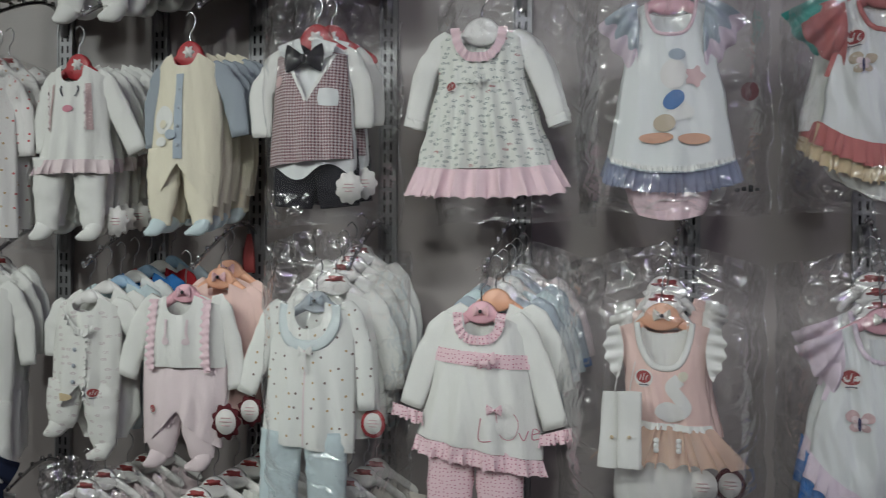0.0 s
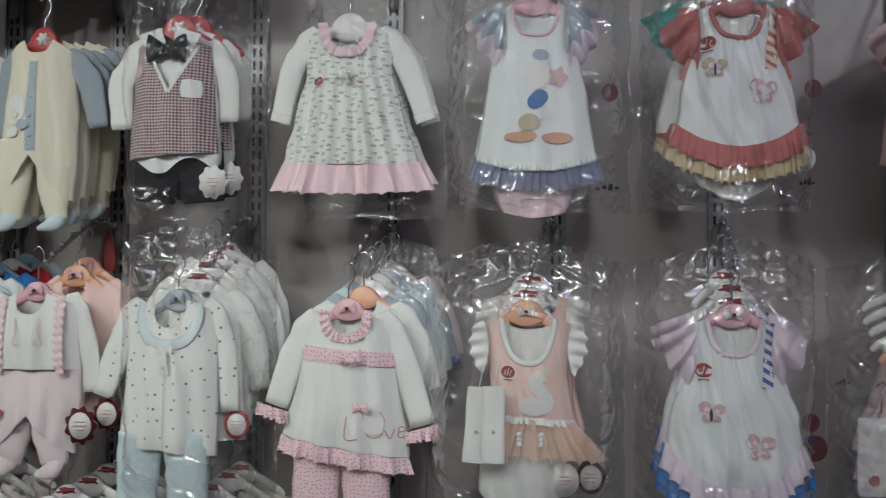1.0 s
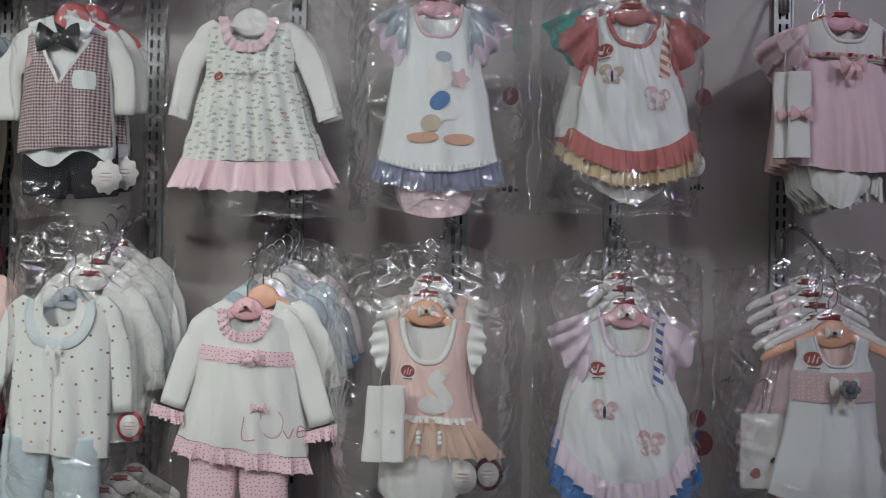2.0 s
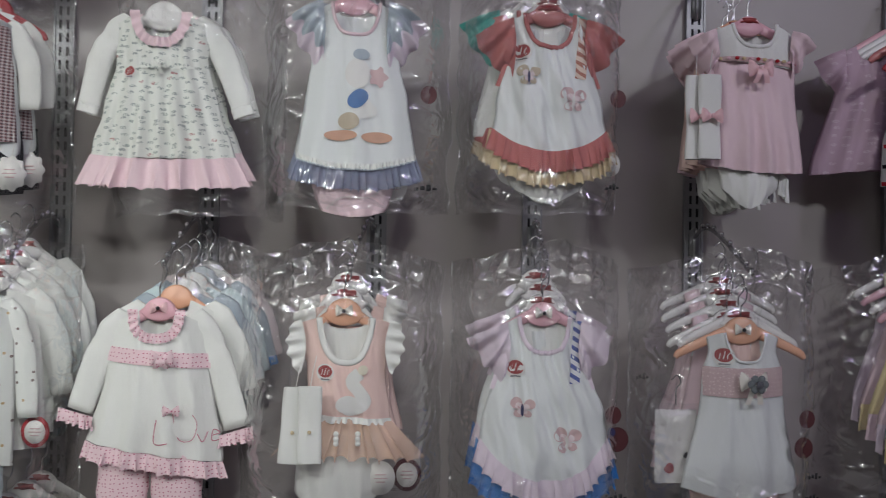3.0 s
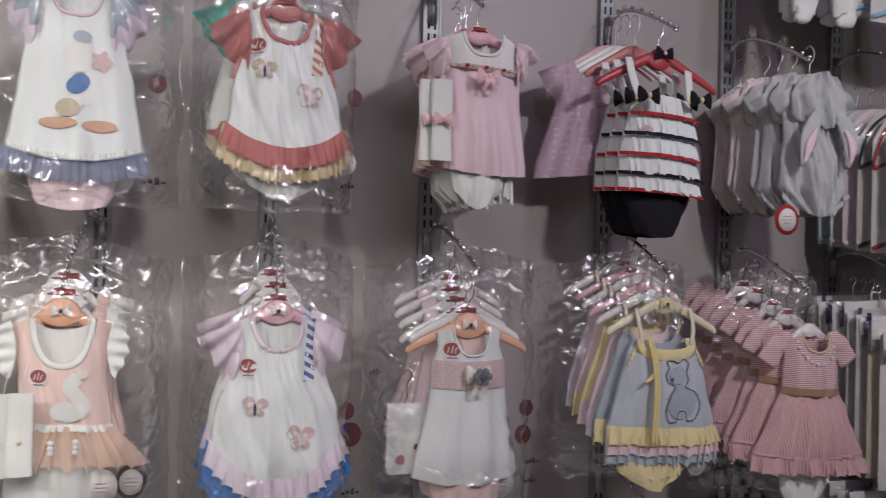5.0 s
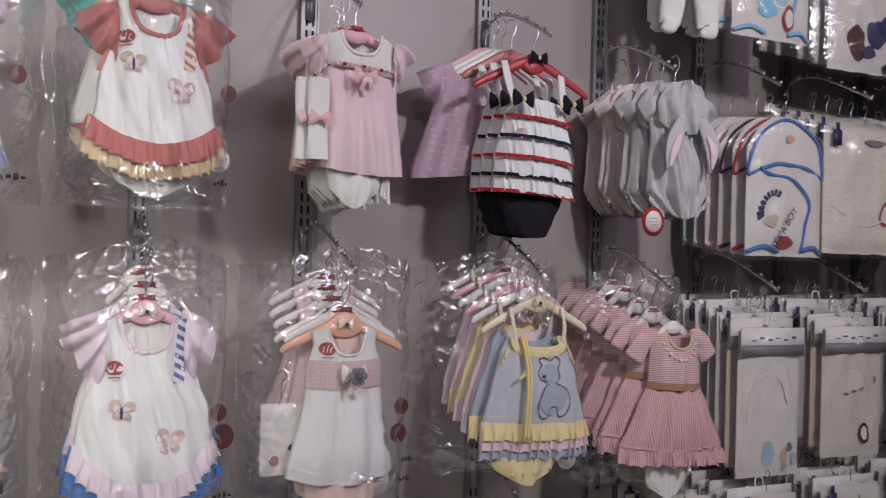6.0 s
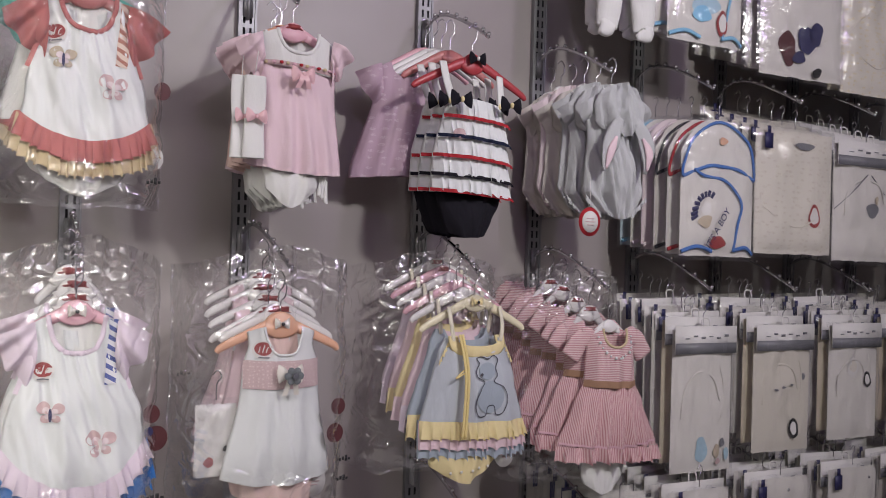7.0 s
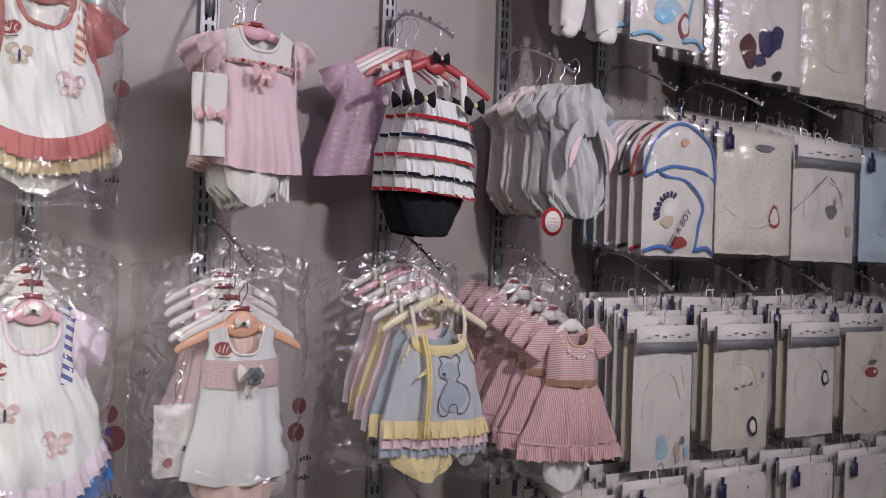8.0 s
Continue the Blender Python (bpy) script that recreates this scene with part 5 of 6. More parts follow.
def cream_suit():
    x, z = -1.232, 2.01
    g = Garment("sleepsuit", "cream footed baby sleepsuit with grey-blue sleeves and button band", "sleepsuit", x, YF - 0.01, z)
    g.legs(0.052, -0.22, -0.395, [0.044, 0.040, 0.024], CREAM, mid=-0.012, sole=SKY)
    g.panel("body", [(0, 0, 0.072), (-0.06, 0, 0.076), (-0.16, 0, 0.088), (-0.27, -0.006, 0.094), (-0.36, -0.012, 0.090)], CREAM, neckline(0.42, 0.030, 0.028), lambda u: -0.355 + 0.10 * (1 - abs(u)) ** 1.4, depth=0.036, folds=2, amp=0.004)
    SLATE = cloth("grey_blue_sleeve_jersey", (0.34, 0.38, 0.42))
    g.sleeve([(-0.066, -0.035), (-0.092, -0.12), (-0.098, -0.215)], [0.026, 0.025, 0.019], SLATE)
    g.sleeve([(0.066, -0.035), (0.108, -0.10), (0.125, -0.19)], [0.030, 0.030, 0.022], SLATE)
    g.band("body", [(-0.004, -0.05), (-0.003, -0.14), (-0.002, -0.245)], 0.020, STEEL, "button_band", "grey-blue button band")
    for k in range(4):
        g.button("body", -0.003, -0.085 - 0.043 * k, 0.0045, PLASTIC["grey"])
    ob = g.patch("body", -0.045, -0.155, 0.030, WHITE, 1.1, "applique", "sewn white bear face")
    g.patch("body", -0.045, -0.165, 0.012, CREAM, 0.8, "muzzle", lift=0.006, parent=ob)
    g.patch("body", -0.050, -0.205, 0.018, WHITE, 0.6, "applique_foot", lift=0.005, parent=ob)
    g.patch("body", -0.020, -0.19, 0.016, STEEL, 0.7, "applique_scarf", lift=0.007, parent=ob)
    h = hanger(x, YF - 0.002, z + 0.004, PLASTIC["red"], 0.075)
    stack([g.root], 4, 0.05, 0.0, 0.010)


cream_suit()


def vest_suit():
    x, z = -0.925, 2.02
    g = Garment("baby_outfit", "baby outfit with houndstooth waistcoat, white shirt, black bow tie and trousers", "baby outfit", x, YF - 0.01, z)
    g.legs(0.055, -0.24, -0.365, [0.055, 0.052, 0.046], BLACK, foot=False, mid=0.005, y=0.016)
    g.panel("shirt", [(0, 0, 0.085), (-0.06, 0, 0.088), (-0.27, 0, 0.104), (-0.305, 0, 0.100)], COOLWHITE, neckline(0.40, 0.03, 0.026), lambda u: -0.272 - 0.034 * math.cos((u + 0.25) * 2.2) ** 2, depth=0.036, amp=0.004)
    vee = lambda u: -0.018 - 0.115 * max(0.0, 1 - abs(u - 0.05) / 0.62) ** 0.85 - 0.012 * abs(u)
    g.panel("waistcoat", [(0, 0, 0.080), (-0.06, 0, 0.084), (-0.12, 0, 0.090), (-0.27, 0, 0.100)], CHECK, vee, lambda u: -0.268 + 0.008 * u, depth=0.046, amp=0.003, y=-0.008, nu=44, label="red and white houndstooth waistcoat")
    g.band("waistcoat", [(-0.052, -0.03), (-0.02, -0.09), (0.004, -0.136)], 0.007, WHITE, "edge_binding")
    g.band("waistcoat", [(0.062, -0.03), (0.032, -0.09), (0.006, -0.136)], 0.007, WHITE, "edge_binding")
    for s in (-1, 1):
        part("shirt_collar", strip(lambda a, r, s=s: (s * (0.018 + 0.052 * a - 0.012 * r), -0.036 - 0.006 * math.sin(math.pi * r), 0.006 - 0.016 * a - (0.040 + 0.016 * (1 - a)) * r * (0.35 + 0.65 * (1 - abs(a - 0.4)))), 6, 6), COOLWHITE, g.root)
    g.bow(-0.002, -0.050, -0.044, 0.092, BLACK)
    g.sleeve([(-0.080, -0.03), (-0.128, -0.11), (-0.126, -0.205)], [0.030, 0.030, 0.025], WHITE)
    g.sleeve([(0.080, -0.03), (0.112, -0.10), (0.115, -0.19)], [0.028, 0.026, 0.022], WHITE)
    g.patch("waistcoat", 0.052, -0.128, 0.021, COOLWHITE, 0.95, "pocket", "small white breast pocket", lambda a: 1.0 / max(abs(math.cos(a)), abs(math.sin(a))) ** 0.7, 0.005, n=24)
    g.patch("waistcoat", -0.068, -0.088, 0.012, INKROSE, 1.1, "badge", lift=0.004)
    g.tag(0.098, -0.035, -0.325, 0.030, CARD, wavy=0.08)
    h = hanger(x + 0.005, YF - 0.002, z + 0.010, PLASTIC["red"], 0.10, head=0.05)
    stack([g.root], 1, 0.05, 0.006, 0.010)
    stack([h], 1, 0.05, 0.02, 0.014)
    garment_bag(x + 0.02, YF - 0.012, 2.08, 0.32, 0.46, 0.05, CLEAR, 2.4)


vest_suit()


def printed_white(x, y, z):
    g = Garment("sleepsuit", "white baby sleepsuit with red prints in a clear bag", "sleepsuit", x, y, z)
    red_print = cloth("white_red_print", (0.80, 0.78, 0.76), "sparse", (0.55, 0.04, 0.05))
    g.panel("body", [(0, 0, 0.085), (-0.1, 0, 0.10), (-0.40, 0, 0.11)], red_print, neckline(0.4, 0.03, 0.02), depth=0.03, amp=0.006)
    for s in (-1, 1):
        g.sleeve([(s * 0.078, -0.02), (s * 0.115, -0.10), (s * 0.12, -0.20)], [0.03, 0.03, 0.024], red_print)
    h = hanger(x, y + 0.006, z + 0.01, PLASTIC["white"], 0.09)
    stack([g.root, h], 2, 0.05, 0.0)
    garment_bag(x, y - 0.01, z + 0.02, 0.28, 0.45, 0.04, FILM, 4.4)


printed_white(-1.80, YF, 1.985)


# ---- lower row ----
def frill_suit():
    x, z = -1.495, 1.445
    g = Garment("sleepsuit", "white footed baby sleepsuit with a frilled wrap front", "sleepsuit", x, YF, z)
    g.legs(0.058, -0.20, -0.335, [0.046, 0.045, 0.030], FAINT, mid=-0.012, dips=(-0.025, 0.022))
    g.panel("body", [(0, 0, 0.078), (-0.05, 0, 0.088), (-0.16, -0.004, 0.094), (-0.30, -0.010, 0.092)], FAINT, neckline(0.44, 0.035, 0.024), lambda u: -0.295 + 0.09 * (1 - abs(u)) ** 1.4, depth=0.034, amp=0.005)
    g.sleeve([(-0.074, -0.02), (-0.102, -0.08), (-0.106, -0.145)], [0.026, 0.026, 0.022], WHITE)
    g.sleeve([(0.074, -0.02), (0.125, -0.08), (0.168, -0.15)], [0.030, 0.030, 0.024], WHITE)
    g.frill(lambda s: (-0.045 + 0.080 * s, -0.040, -0.020 - 0.055 * math.sin(s * 2.2)), 0.018, 7, 0.004, WHITE, 0.002, "neck_frill", spread=0)
    g.frill(lambda s: (0.026 - 0.012 * s, -0.042, -0.06 - 0.17 * s), 0.012, 9, 0.004, WHITE, 0.002, "front_frill", spread=0)
    for k in range(4):
        g.button("body", -0.012 - 0.002 * k, -0.085 - 0.038 * k, 0.005, PLASTIC["grey"])
    g.patch("body", -0.045, -0.235, 0.026, BEIGE, 0.35, "stitched_patch")
    g.badge("body", 0.035, -0.225, 0.014)
    hanger(x, YF + 0.006, z + 0.004, PLASTIC["white"], 0.08, badge=False, head=0.026)
    for k, (m, what) in enumerate(((WHITE, "white"), (SKY, "pale blue"), (COOLWHITE, "white"), (BLUE, "blue"), (RED, "dark red"), (STEEL, "grey"))):
        q = Garment("sleepsuit", f"{what} baby sleepsuit hanging in a close row", "sleepsuit", x + 0.012 + 0.006 * k, YF + 0.05 * (k + 1), z + 0.018 + 0.012 * k)
        q.panel("body", [(0, 0, 0.074), (-0.05, 0, 0.090), (-0.30, 0, 0.095), (-0.36, 0, 0.06)], m, neckline(0.4, 0.03, 0.030), depth=0.026, amp=0.006)
        for s in (-1, 1):
            q.sleeve([(s * 0.070, -0.022), (s * 0.108, -0.09), (s * 0.120, -0.17)], [0.028, 0.028, 0.022], m)
        hanger(x + 0.012 + 0.006 * k, YF + 0.05 * (k + 1) + 0.005, z + 0.024 + 0.012 * k, PLASTIC["blue" if k % 2 else "white"], 0.08, badge=False, head=0.026)


frill_suit()


def brace_suit():
    x, z = -1.237, 1.455
    g = Garment("sleepsuit", "white and pink footed baby sleepsuit with pink frilled braces", "sleepsuit", x, YF - 0.01, z)
    g.legs(0.052, -0.26, -0.375, [0.047, 0.042, 0.028], BLUSH, mid=-0.004)
    g.panel("trousers", [(-0.155, 0, 0.106), (-0.22, 0, 0.108), (-0.35, -0.004, 0.100)], BLUSH, lambda u: -0.158, lambda u: -0.350 + 0.085 * (1 - abs(u)) ** 1.4, depth=0.036, folds=5, amp=0.005, label="pale pink lower half")
    g.panel("bodice", [(0, 0, 0.085), (-0.05, 0, 0.098), (-0.165, 0, 0.106)], WHITE, neckline(0.36, 0.045, 0.026), lambda u: -0.165, depth=0.038, amp=0.004, nu=36, back=neckline(0.36, 0.012, 0.026))
    g.sleeve([(-0.084, -0.02), (-0.125, -0.10), (-0.158, -0.195)], [0.030, 0.031, 0.028], WHITE)
    g.sleeve([(0.084, -0.02), (0.112, -0.12), (0.122, -0.215)], [0.028, 0.028, 0.024], WHITE)
    for s in (-1, 1):
        g.band("bodice", [(s * 0.066, -0.012), (s * 0.068, -0.08), (s * 0.072, -0.175)], 0.014, PINK, "brace", "pink frilled brace", 0.005, 24)
        def brace_frill(q, r, s=s):
            w = math.sin(2 * math.pi * 9 * q + r * 1.5)
            z = -0.010 - 0.160 * q
            return (s * (0.067 + 0.004 * q) + (r - 0.5) * (0.020 + 0.005 * w), g.panels["bodice"].front(s * 0.067, z) - 0.006 - 0.003 * w * abs(2 * r - 1), z)
        part("brace_frill", strip(brace_frill, 54, 6), PINK, g.root)
        g.band("bodice", [(s * 0.026, -0.055), (s * 0.026, -0.085), (s * 0.03, -0.10)], 0.005, BLUSH, "stitching")
        g.patch("bodice", s * 0.026, -0.105, 0.008, BLUSH, 1.0, "heart_button", lift=0.004)
    g.badge("trousers", -0.062, -0.262, 0.012)
    g.tag(0.115, -0.02, -0.285, 0.034, cloth("dark_red_card", (0.10, 0.02, 0.025)), wavy=0.10)
    g.tag(0.155, 0.02, -0.265, 0.030, cloth("dark_red_card", (0.10, 0.02, 0.025)), wavy=0.10)
    hanger(x - 0.005, YF + 0.002, z + 0.006, PLASTIC["pink"], 0.08, bow=ROSE, badge=False, head=0.036)
    q = Garment("sleepsuit", "peach and cream baby sleepsuit hanging behind in a clear bag", "sleepsuit", x + 0.055, YF + 0.06, z + 0.025)
    q.panel("body", [(0, 0, 0.074), (-0.05, 0, 0.092), (-0.32, 0, 0.10)], PEACH, neckline(0.4, 0.035, 0.03), depth=0.028)
    for s in (-1, 1):
        q.sleeve([(s * 0.072, -0.025), (s * 0.11, -0.10), (s * 0.125, -0.19)], [0.028, 0.028, 0.022], PEACH)
    hq = hanger(x + 0.05, YF + 0.068, z + 0.040, PLASTIC["peach"], 0.08, bow=PINKSATIN, badge=False)
    stack([q.root, hq], 1, 0.05, 0.0, 0.014)


brace_suit()


def motif_jacket():
    x, z = -0.922, 1.445
    g = Garment("baby_outfit", "white motif baby jacket with pale blue collar and trousers", "baby outfit", x, YF - 0.01, z)
    g.legs(0.064, -0.29, -0.56, [0.052, 0.046, 0.042], SKY, foot=False, mid=-0.02)
    g.panel("jacket", [(0, 0, 0.088), (-0.05, 0, 0.098), (-0.16, -0.004, 0.104), (-0.33, -0.012, 0.112)], SPOT, neckline(0.40, 0.06, 0.026), lambda u: -0.322 - 0.012 * u, depth=0.036, folds=3, amp=0.006, nu=40, back=neckline(0.40, 0.015, 0.026))
    g.ring(0.66, 0.090, -0.006, 0.09, cloth("very_pale_blue_cotton", (0.66, 0.73, 0.73)), 0.020, name="collar", panel="jacket", label="pale blue rounded collar")
    g.band("jacket", [(0.0, -0.085), (-0.006, -0.20), (-0.010, -0.318)], 0.004, BLUSH, "front_opening")
    g.sleeve([(-0.084, -0.02), (-0.128, -0.11), (-0.170, -0.212)], [0.031, 0.031, 0.026], SPOT)
    g.sleeve([(0.084, -0.02), (0.112, -0.12), (0.122, -0.24)], [0.028, 0.027, 0.021], SPOT)
    g.bow(-0.002, -0.046, -0.108, 0.034, WHITE, knot=BLUSH, tails=0.05)
    hanger(x + 0.005, YF, z + 0.002, PLASTIC["grey"], 0.085, bow=STEEL, badge=False, head=0.040)
    q = Garment("baby_outfit", "white baby jacket hanging behind in a clear bag", "baby outfit", x + 0.03, YF + 0.05, z + 0.02)
    q.panel("jacket", [(0, 0, 0.088), (-0.05, 0, 0.098), (-0.33, 0, 0.112)], WHITE, neckline(0.40, 0.04, 0.026), depth=0.03)
    for s in (-1, 1):
        q.sleeve([(s * 0.084, -0.02), (s * 0.125, -0.11), (s * 0.140, -0.22)], [0.030, 0.030, 0.024], WHITE)
    hq = hanger(x + 0.03, YF + 0.056, z + 0.040, PLASTIC["white"], 0.09)
    stack([q.root, hq], 3, 0.04, 0.004, 0.022)
    g.tag(0.135, 0.02, -0.27, 0.028, RED)
    garment_bag(x + 0.03, YF - 0.012, 1.555, 0.34, 0.58, 0.05, FILM, 8.8)


motif_jacket()


def love_tunic():
    x, z = -0.540, 1.425
    g = Garment("baby_outfit", "white baby tunic with pink dotted trim and pink dotted trousers", "baby outfit", x, YF - 0.005, z)
    g.legs(0.062, -0.27, -0.53, [0.054, 0.050, 0.046], DOTTED, foot=False, mid=-0.012)
    low = lambda u: -0.285 - 0.022 * u
    g.panel("tunic", [(0, 0, 0.080), (-0.05, 0, 0.092), (-0.12, 0, 0.104), (-0.30, -0.008, 0.142)], WHITE, neckline(0.42, 0.045, 0.026), low, depth=0.042, folds=4, amp=0.007, nu=44, back=neckline(0.42, 0.012, 0.026))
    g.frill(g.hem("tunic", low), 0.034, 13, 0.005, DOTTED, 0.006, spread=0.06, label="pink dotted hem frill")
    g.ring(0.46, 0.048, 0.004, 0.08, DOTTED, 0.020, name="collar", panel="tunic", ruffle=13, label="pink dotted frilled collar")
    g.band("tunic", [(-0.106, -0.086), (0, -0.094), (0.106, -0.102)], 0.030, DOTTED, "dotted_band", "pink dotted band", 0.004, 24)
    g.bow(0.016, -0.054, -0.092, 0.046, DOTTED, tails=0.02)
    g.sleeve([(-0.080, -0.02), (-0.125, -0.11), (-0.158, -0.205)], [0.031, 0.031, 0.027], WHITE)
    g.sleeve([(0.080, -0.02), (0.122, -0.12), (0.158, -0.240)], [0.031, 0.031, 0.027], WHITE)
    for cx, cz in ((-0.160, -0.205), (0.160, -0.242)):
        g.frill(lambda s, cx=cx, cz=cz: (cx - 0.034 + 0.068 * s, -0.014, cz + 0.010 * (s - 0.5) * (2 if cx > 0 else -2)), 0.026, 5, 0.006, DOTTED, 0.004, "cuff_frill", spread=0.1)
    ob = g.patch("tunic", 0.062, -0.232, 0.024, FLUFF, 1.05, "applique", "sewn white animal outline with a bow")
    g.patch("tunic", 0.064, -0.198, 0.014, FLUFF, 1.0, "applique_head", lift=0.004, parent=ob)
    g.band("tunic", [(0.008, -0.215), (0.002, -0.262), (0.03, -0.262)], 0.0022, ROSETHREAD, "stitched_letter")
    g.band("tunic", [(0.086, -0.245), (0.096, -0.262), (0.104, -0.243)], 0.0022, ROSETHREAD, "stitched_letter")
    g.band("tunic", [(0.110, -0.252), (0.126, -0.248), (0.114, -0.240), (0.112, -0.262), (0.130, -0.260)], 0.0022, ROSETHREAD, "stitched_letter")
    g.band("tunic", [(0.038, -0.20), (0.048, -0.255), (0.075, -0.258), (0.085, -0.225), (0.07, -0.20)], 0.0016, ROSETHREAD, "stitched_outline")
    g.bow(0.036, -0.050, -0.198, 0.034, DOTTED, name="stitched_bow")
    hanger(x - 0.002, YF + 0.003, z + 0.006, PLASTIC["pink"], 0.08, bow=PINKSATIN, badge=False, head=0.04)
    for k, (m, what, hg) in enumerate(((WHITE, "white", "peach"), (STEEL, "grey-blue", "white"), (SKY, "pale blue", "white"), (STEEL, "grey-blue", "grey"), (BLUSH, "blush", "white"))):
        q = Garment("baby_shirt", f"{what} baby top hanging in a close row", "baby shirt", x + 0.02 + 0.008 * k, YF + 0.05 * (k + 1), z + 0.02 + 0.013 * k)
        q.panel("body", [(0, 0, 0.082), (-0.05, 0, 0.098), (-0.28, 0, 0.11)], m, neckline(0.4, 0.03, 0.030), depth=0.026, amp=0.006)
        for s in (-1, 1):
            q.sleeve([(s * 0.078, -0.022), (s * 0.122, -0.10), (s * 0.150, -0.19)], [0.030, 0.030, 0.024], m, cuff=BLUE if k == 3 else None)
        hanger(x + 0.02 + 0.008 * k, YF + 0.05 * (k + 1) + 0.006, z + 0.030 + 0.013 * k, PLASTIC[hg], 0.085, badge=False)
    garment_bag(x + 0.10, YF + 0.12, 1.53, 0.30, 0.36, 0.02, FILM, 5.2)


love_tunic()


def peach_tutu():
    x, z = -0.160, 1.425
    g = Garment("baby_bodysuit", "peach baby bodysuit with white frilled sleeves, swan motif and peach tutu", "baby bodysuit", x, YF - 0.025, z)
    g.panel("bottoms", [(-0.24, -0.01, 0.085), (-0.36, -0.012, 0.088), (-0.42, -0.014, 0.058)], WHITE, lambda u: -0.24, lambda u: -0.42 + 0.05 * u * u, depth=0.030)
    low = lambda u: -0.215 - 0.006 * u
    g.panel("top", [(0, 0, 0.094), (-0.05, 0, 0.088), (-0.12, 0.002, 0.080), (-0.22, 0.010, 0.084)], PEACH, neckline(0.58, 0.090, 0.010, -0.010), low, depth=0.034, folds=2, amp=0.003, nu=44, back=neckline(0.58, 0.02, 0.010, -0.010))
    g.frill(g.hem("top", low, 0.004), 0.078, 10, 0.0070, TULLE, 0.016, name="tutu", spread=0.85, label="gathered peach tulle skirt")
    g.frill(g.hem("top", low, 0.008), 0.013, 11, 0.002, WHITE, 0.004, name="lace_trim", spread=0.05)
    for dx in (-0.015, 0.028):
        for dz in (0, -0.010, -0.019):
            bm = bmesh.new()
            ball(bm, (dx, -0.062, -0.236 + dz), 0.006, 7, 1, 0.5, 1)
            part("lace_flower", bm, WHITE, g.root)
    g.panel("lining", [(0, 0, 0.076), (-0.05, 0, 0.074), (-0.13, 0.002, 0.068)], WHITE, neckline(0.58, 0.022, 0.010, -0.010), lambda u: -0.13, depth=0.005, folds=2, amp=0.001, y=0.008, label="white inner back")
    g.ring(0.58, 0.090, -0.008, 0.08, WHITE, 0.010, panel="top", label="white neck binding")
    for s in (-1, 1):
        def side_frill(q, r, s=s):
            w = math.sin(2 * math.pi * 4 * q + s)
            return (s * (0.090 - 0.010 * math.sin(q * 3) + (0.038 + 0.003 * w) * r * math.sin(math.pi * (0.15 + 0.8 * q))), -0.020 - 0.006 * w * r, -0.012 - 0.105 * q - 0.006 * r)
        part("shoulder_frill", strip(side_frill, 40, 4), WHITE, g.root, "white shoulder frill")
    g.badge("top", -0.040, -0.118, 0.018)
    sw = [(0.030, -0.118), (0.014, -0.135), (0.028, -0.155), (0.040, -0.178), (0.012, -0.192), (-0.010, -0.176)]
    ob = g.band("top", sw, 0.026, FLUFF, "swan_motif", "fluffy white swan motif", 0.005, 26)
    g.patch("top", 0.006, -0.182, 0.024, FLUFF, 0.75, "swan_body", lift=0.006, parent=ob)
    g.patch("top", 0.036, -0.112, 0.010, CREAM, 1.0, "swan_head", lift=0.007, parent=ob)
    bm = bmesh.new()
    box(bm, -0.010, 0.010, 0.008, 0.010, -0.055, -0.035)
    part("neck_label", bm, CARD, g.root, "woven white neck label")
    h = hanger(x - 0.005, YF - 0.018, z + 0.006, PLASTIC["peach"], 0.082, bow=SATIN, badge=True, head=0.046)
    back = hanger(x - 0.003, YF - 0.002, z + 0.030, PLASTIC["white"], 0.055, head=0.048)
    stack([back], 1, 0.035, 0.004, 0.026)
    for k in (1, 2):
        q = Garment("baby_bodysuit", "peach baby bodysuit hanging behind in the row", "baby bodysuit", x + 0.006 * k, YF + 0.03 * k, z + 0.024 * k)
        q.panel("body", [(0, 0, 0.085), (-0.05, 0, 0.075), (-0.2, 0.008, 0.08), (-0.3, 0.01, 0.10)], PEACH, neckline(0.58, 0.07, 0.010, -0.010), depth=0.026)
        for s in (-1, 1):
            q.flutter(s, 0.072, -0.012, -0.10, 0.045, 0.02, 4, 0.004, WHITE, "shoulder_frill")
    hd = headband(x - 0.066, YF - 0.098, 1.284, 0.046, 0.150, WHITE, None, "white folded headband with a small sewn bead")
    bead = bmesh.new()
    ball(bead, (0.0, -0.010, -0.088), 0.004, 8, 1, 0.7, 1)
    part("bead", bead, BEIGE, hd)
    copy_thing(hd, pose(x - 0.096, YF - 0.082, 1.280, 0, 4, 8))
    g.tag(0.075, -0.01, -0.335, 0.030, CARD)
    g.tag(0.13, 0.02, -0.335, 0.030, cloth("dark_red_card", (0.10, 0.02, 0.025)))
    garment_bag(x - 0.01, YF - 0.03, 1.525, 0.43, 0.55, 0.055, FILM, 14.2)


peach_tutu()

butterfly_set(0.252, 1.420, YF - 0.01, COOLWHITE, WHITE, ((LILAC, 0.044), (BLUE, 0.090)), LILAC, LILAC, BLUESTRIPE, BLUE, 0.340,
              "white baby bodysuit with lilac ruffles, blue skirt and sewn butterflies", INKROSE, "pink", 0.085, 1.12)
garment_bag(0.25, YF - 0.02, 1.53, 0.37, 0.56, 0.05, FILM, 21.0, dots=((0.84, 0.56, 0.017), (0.9, 0.66, 0.024), (0.8, 0.62, 0.009)), bars=((0.75, 0.86, 0.04),))


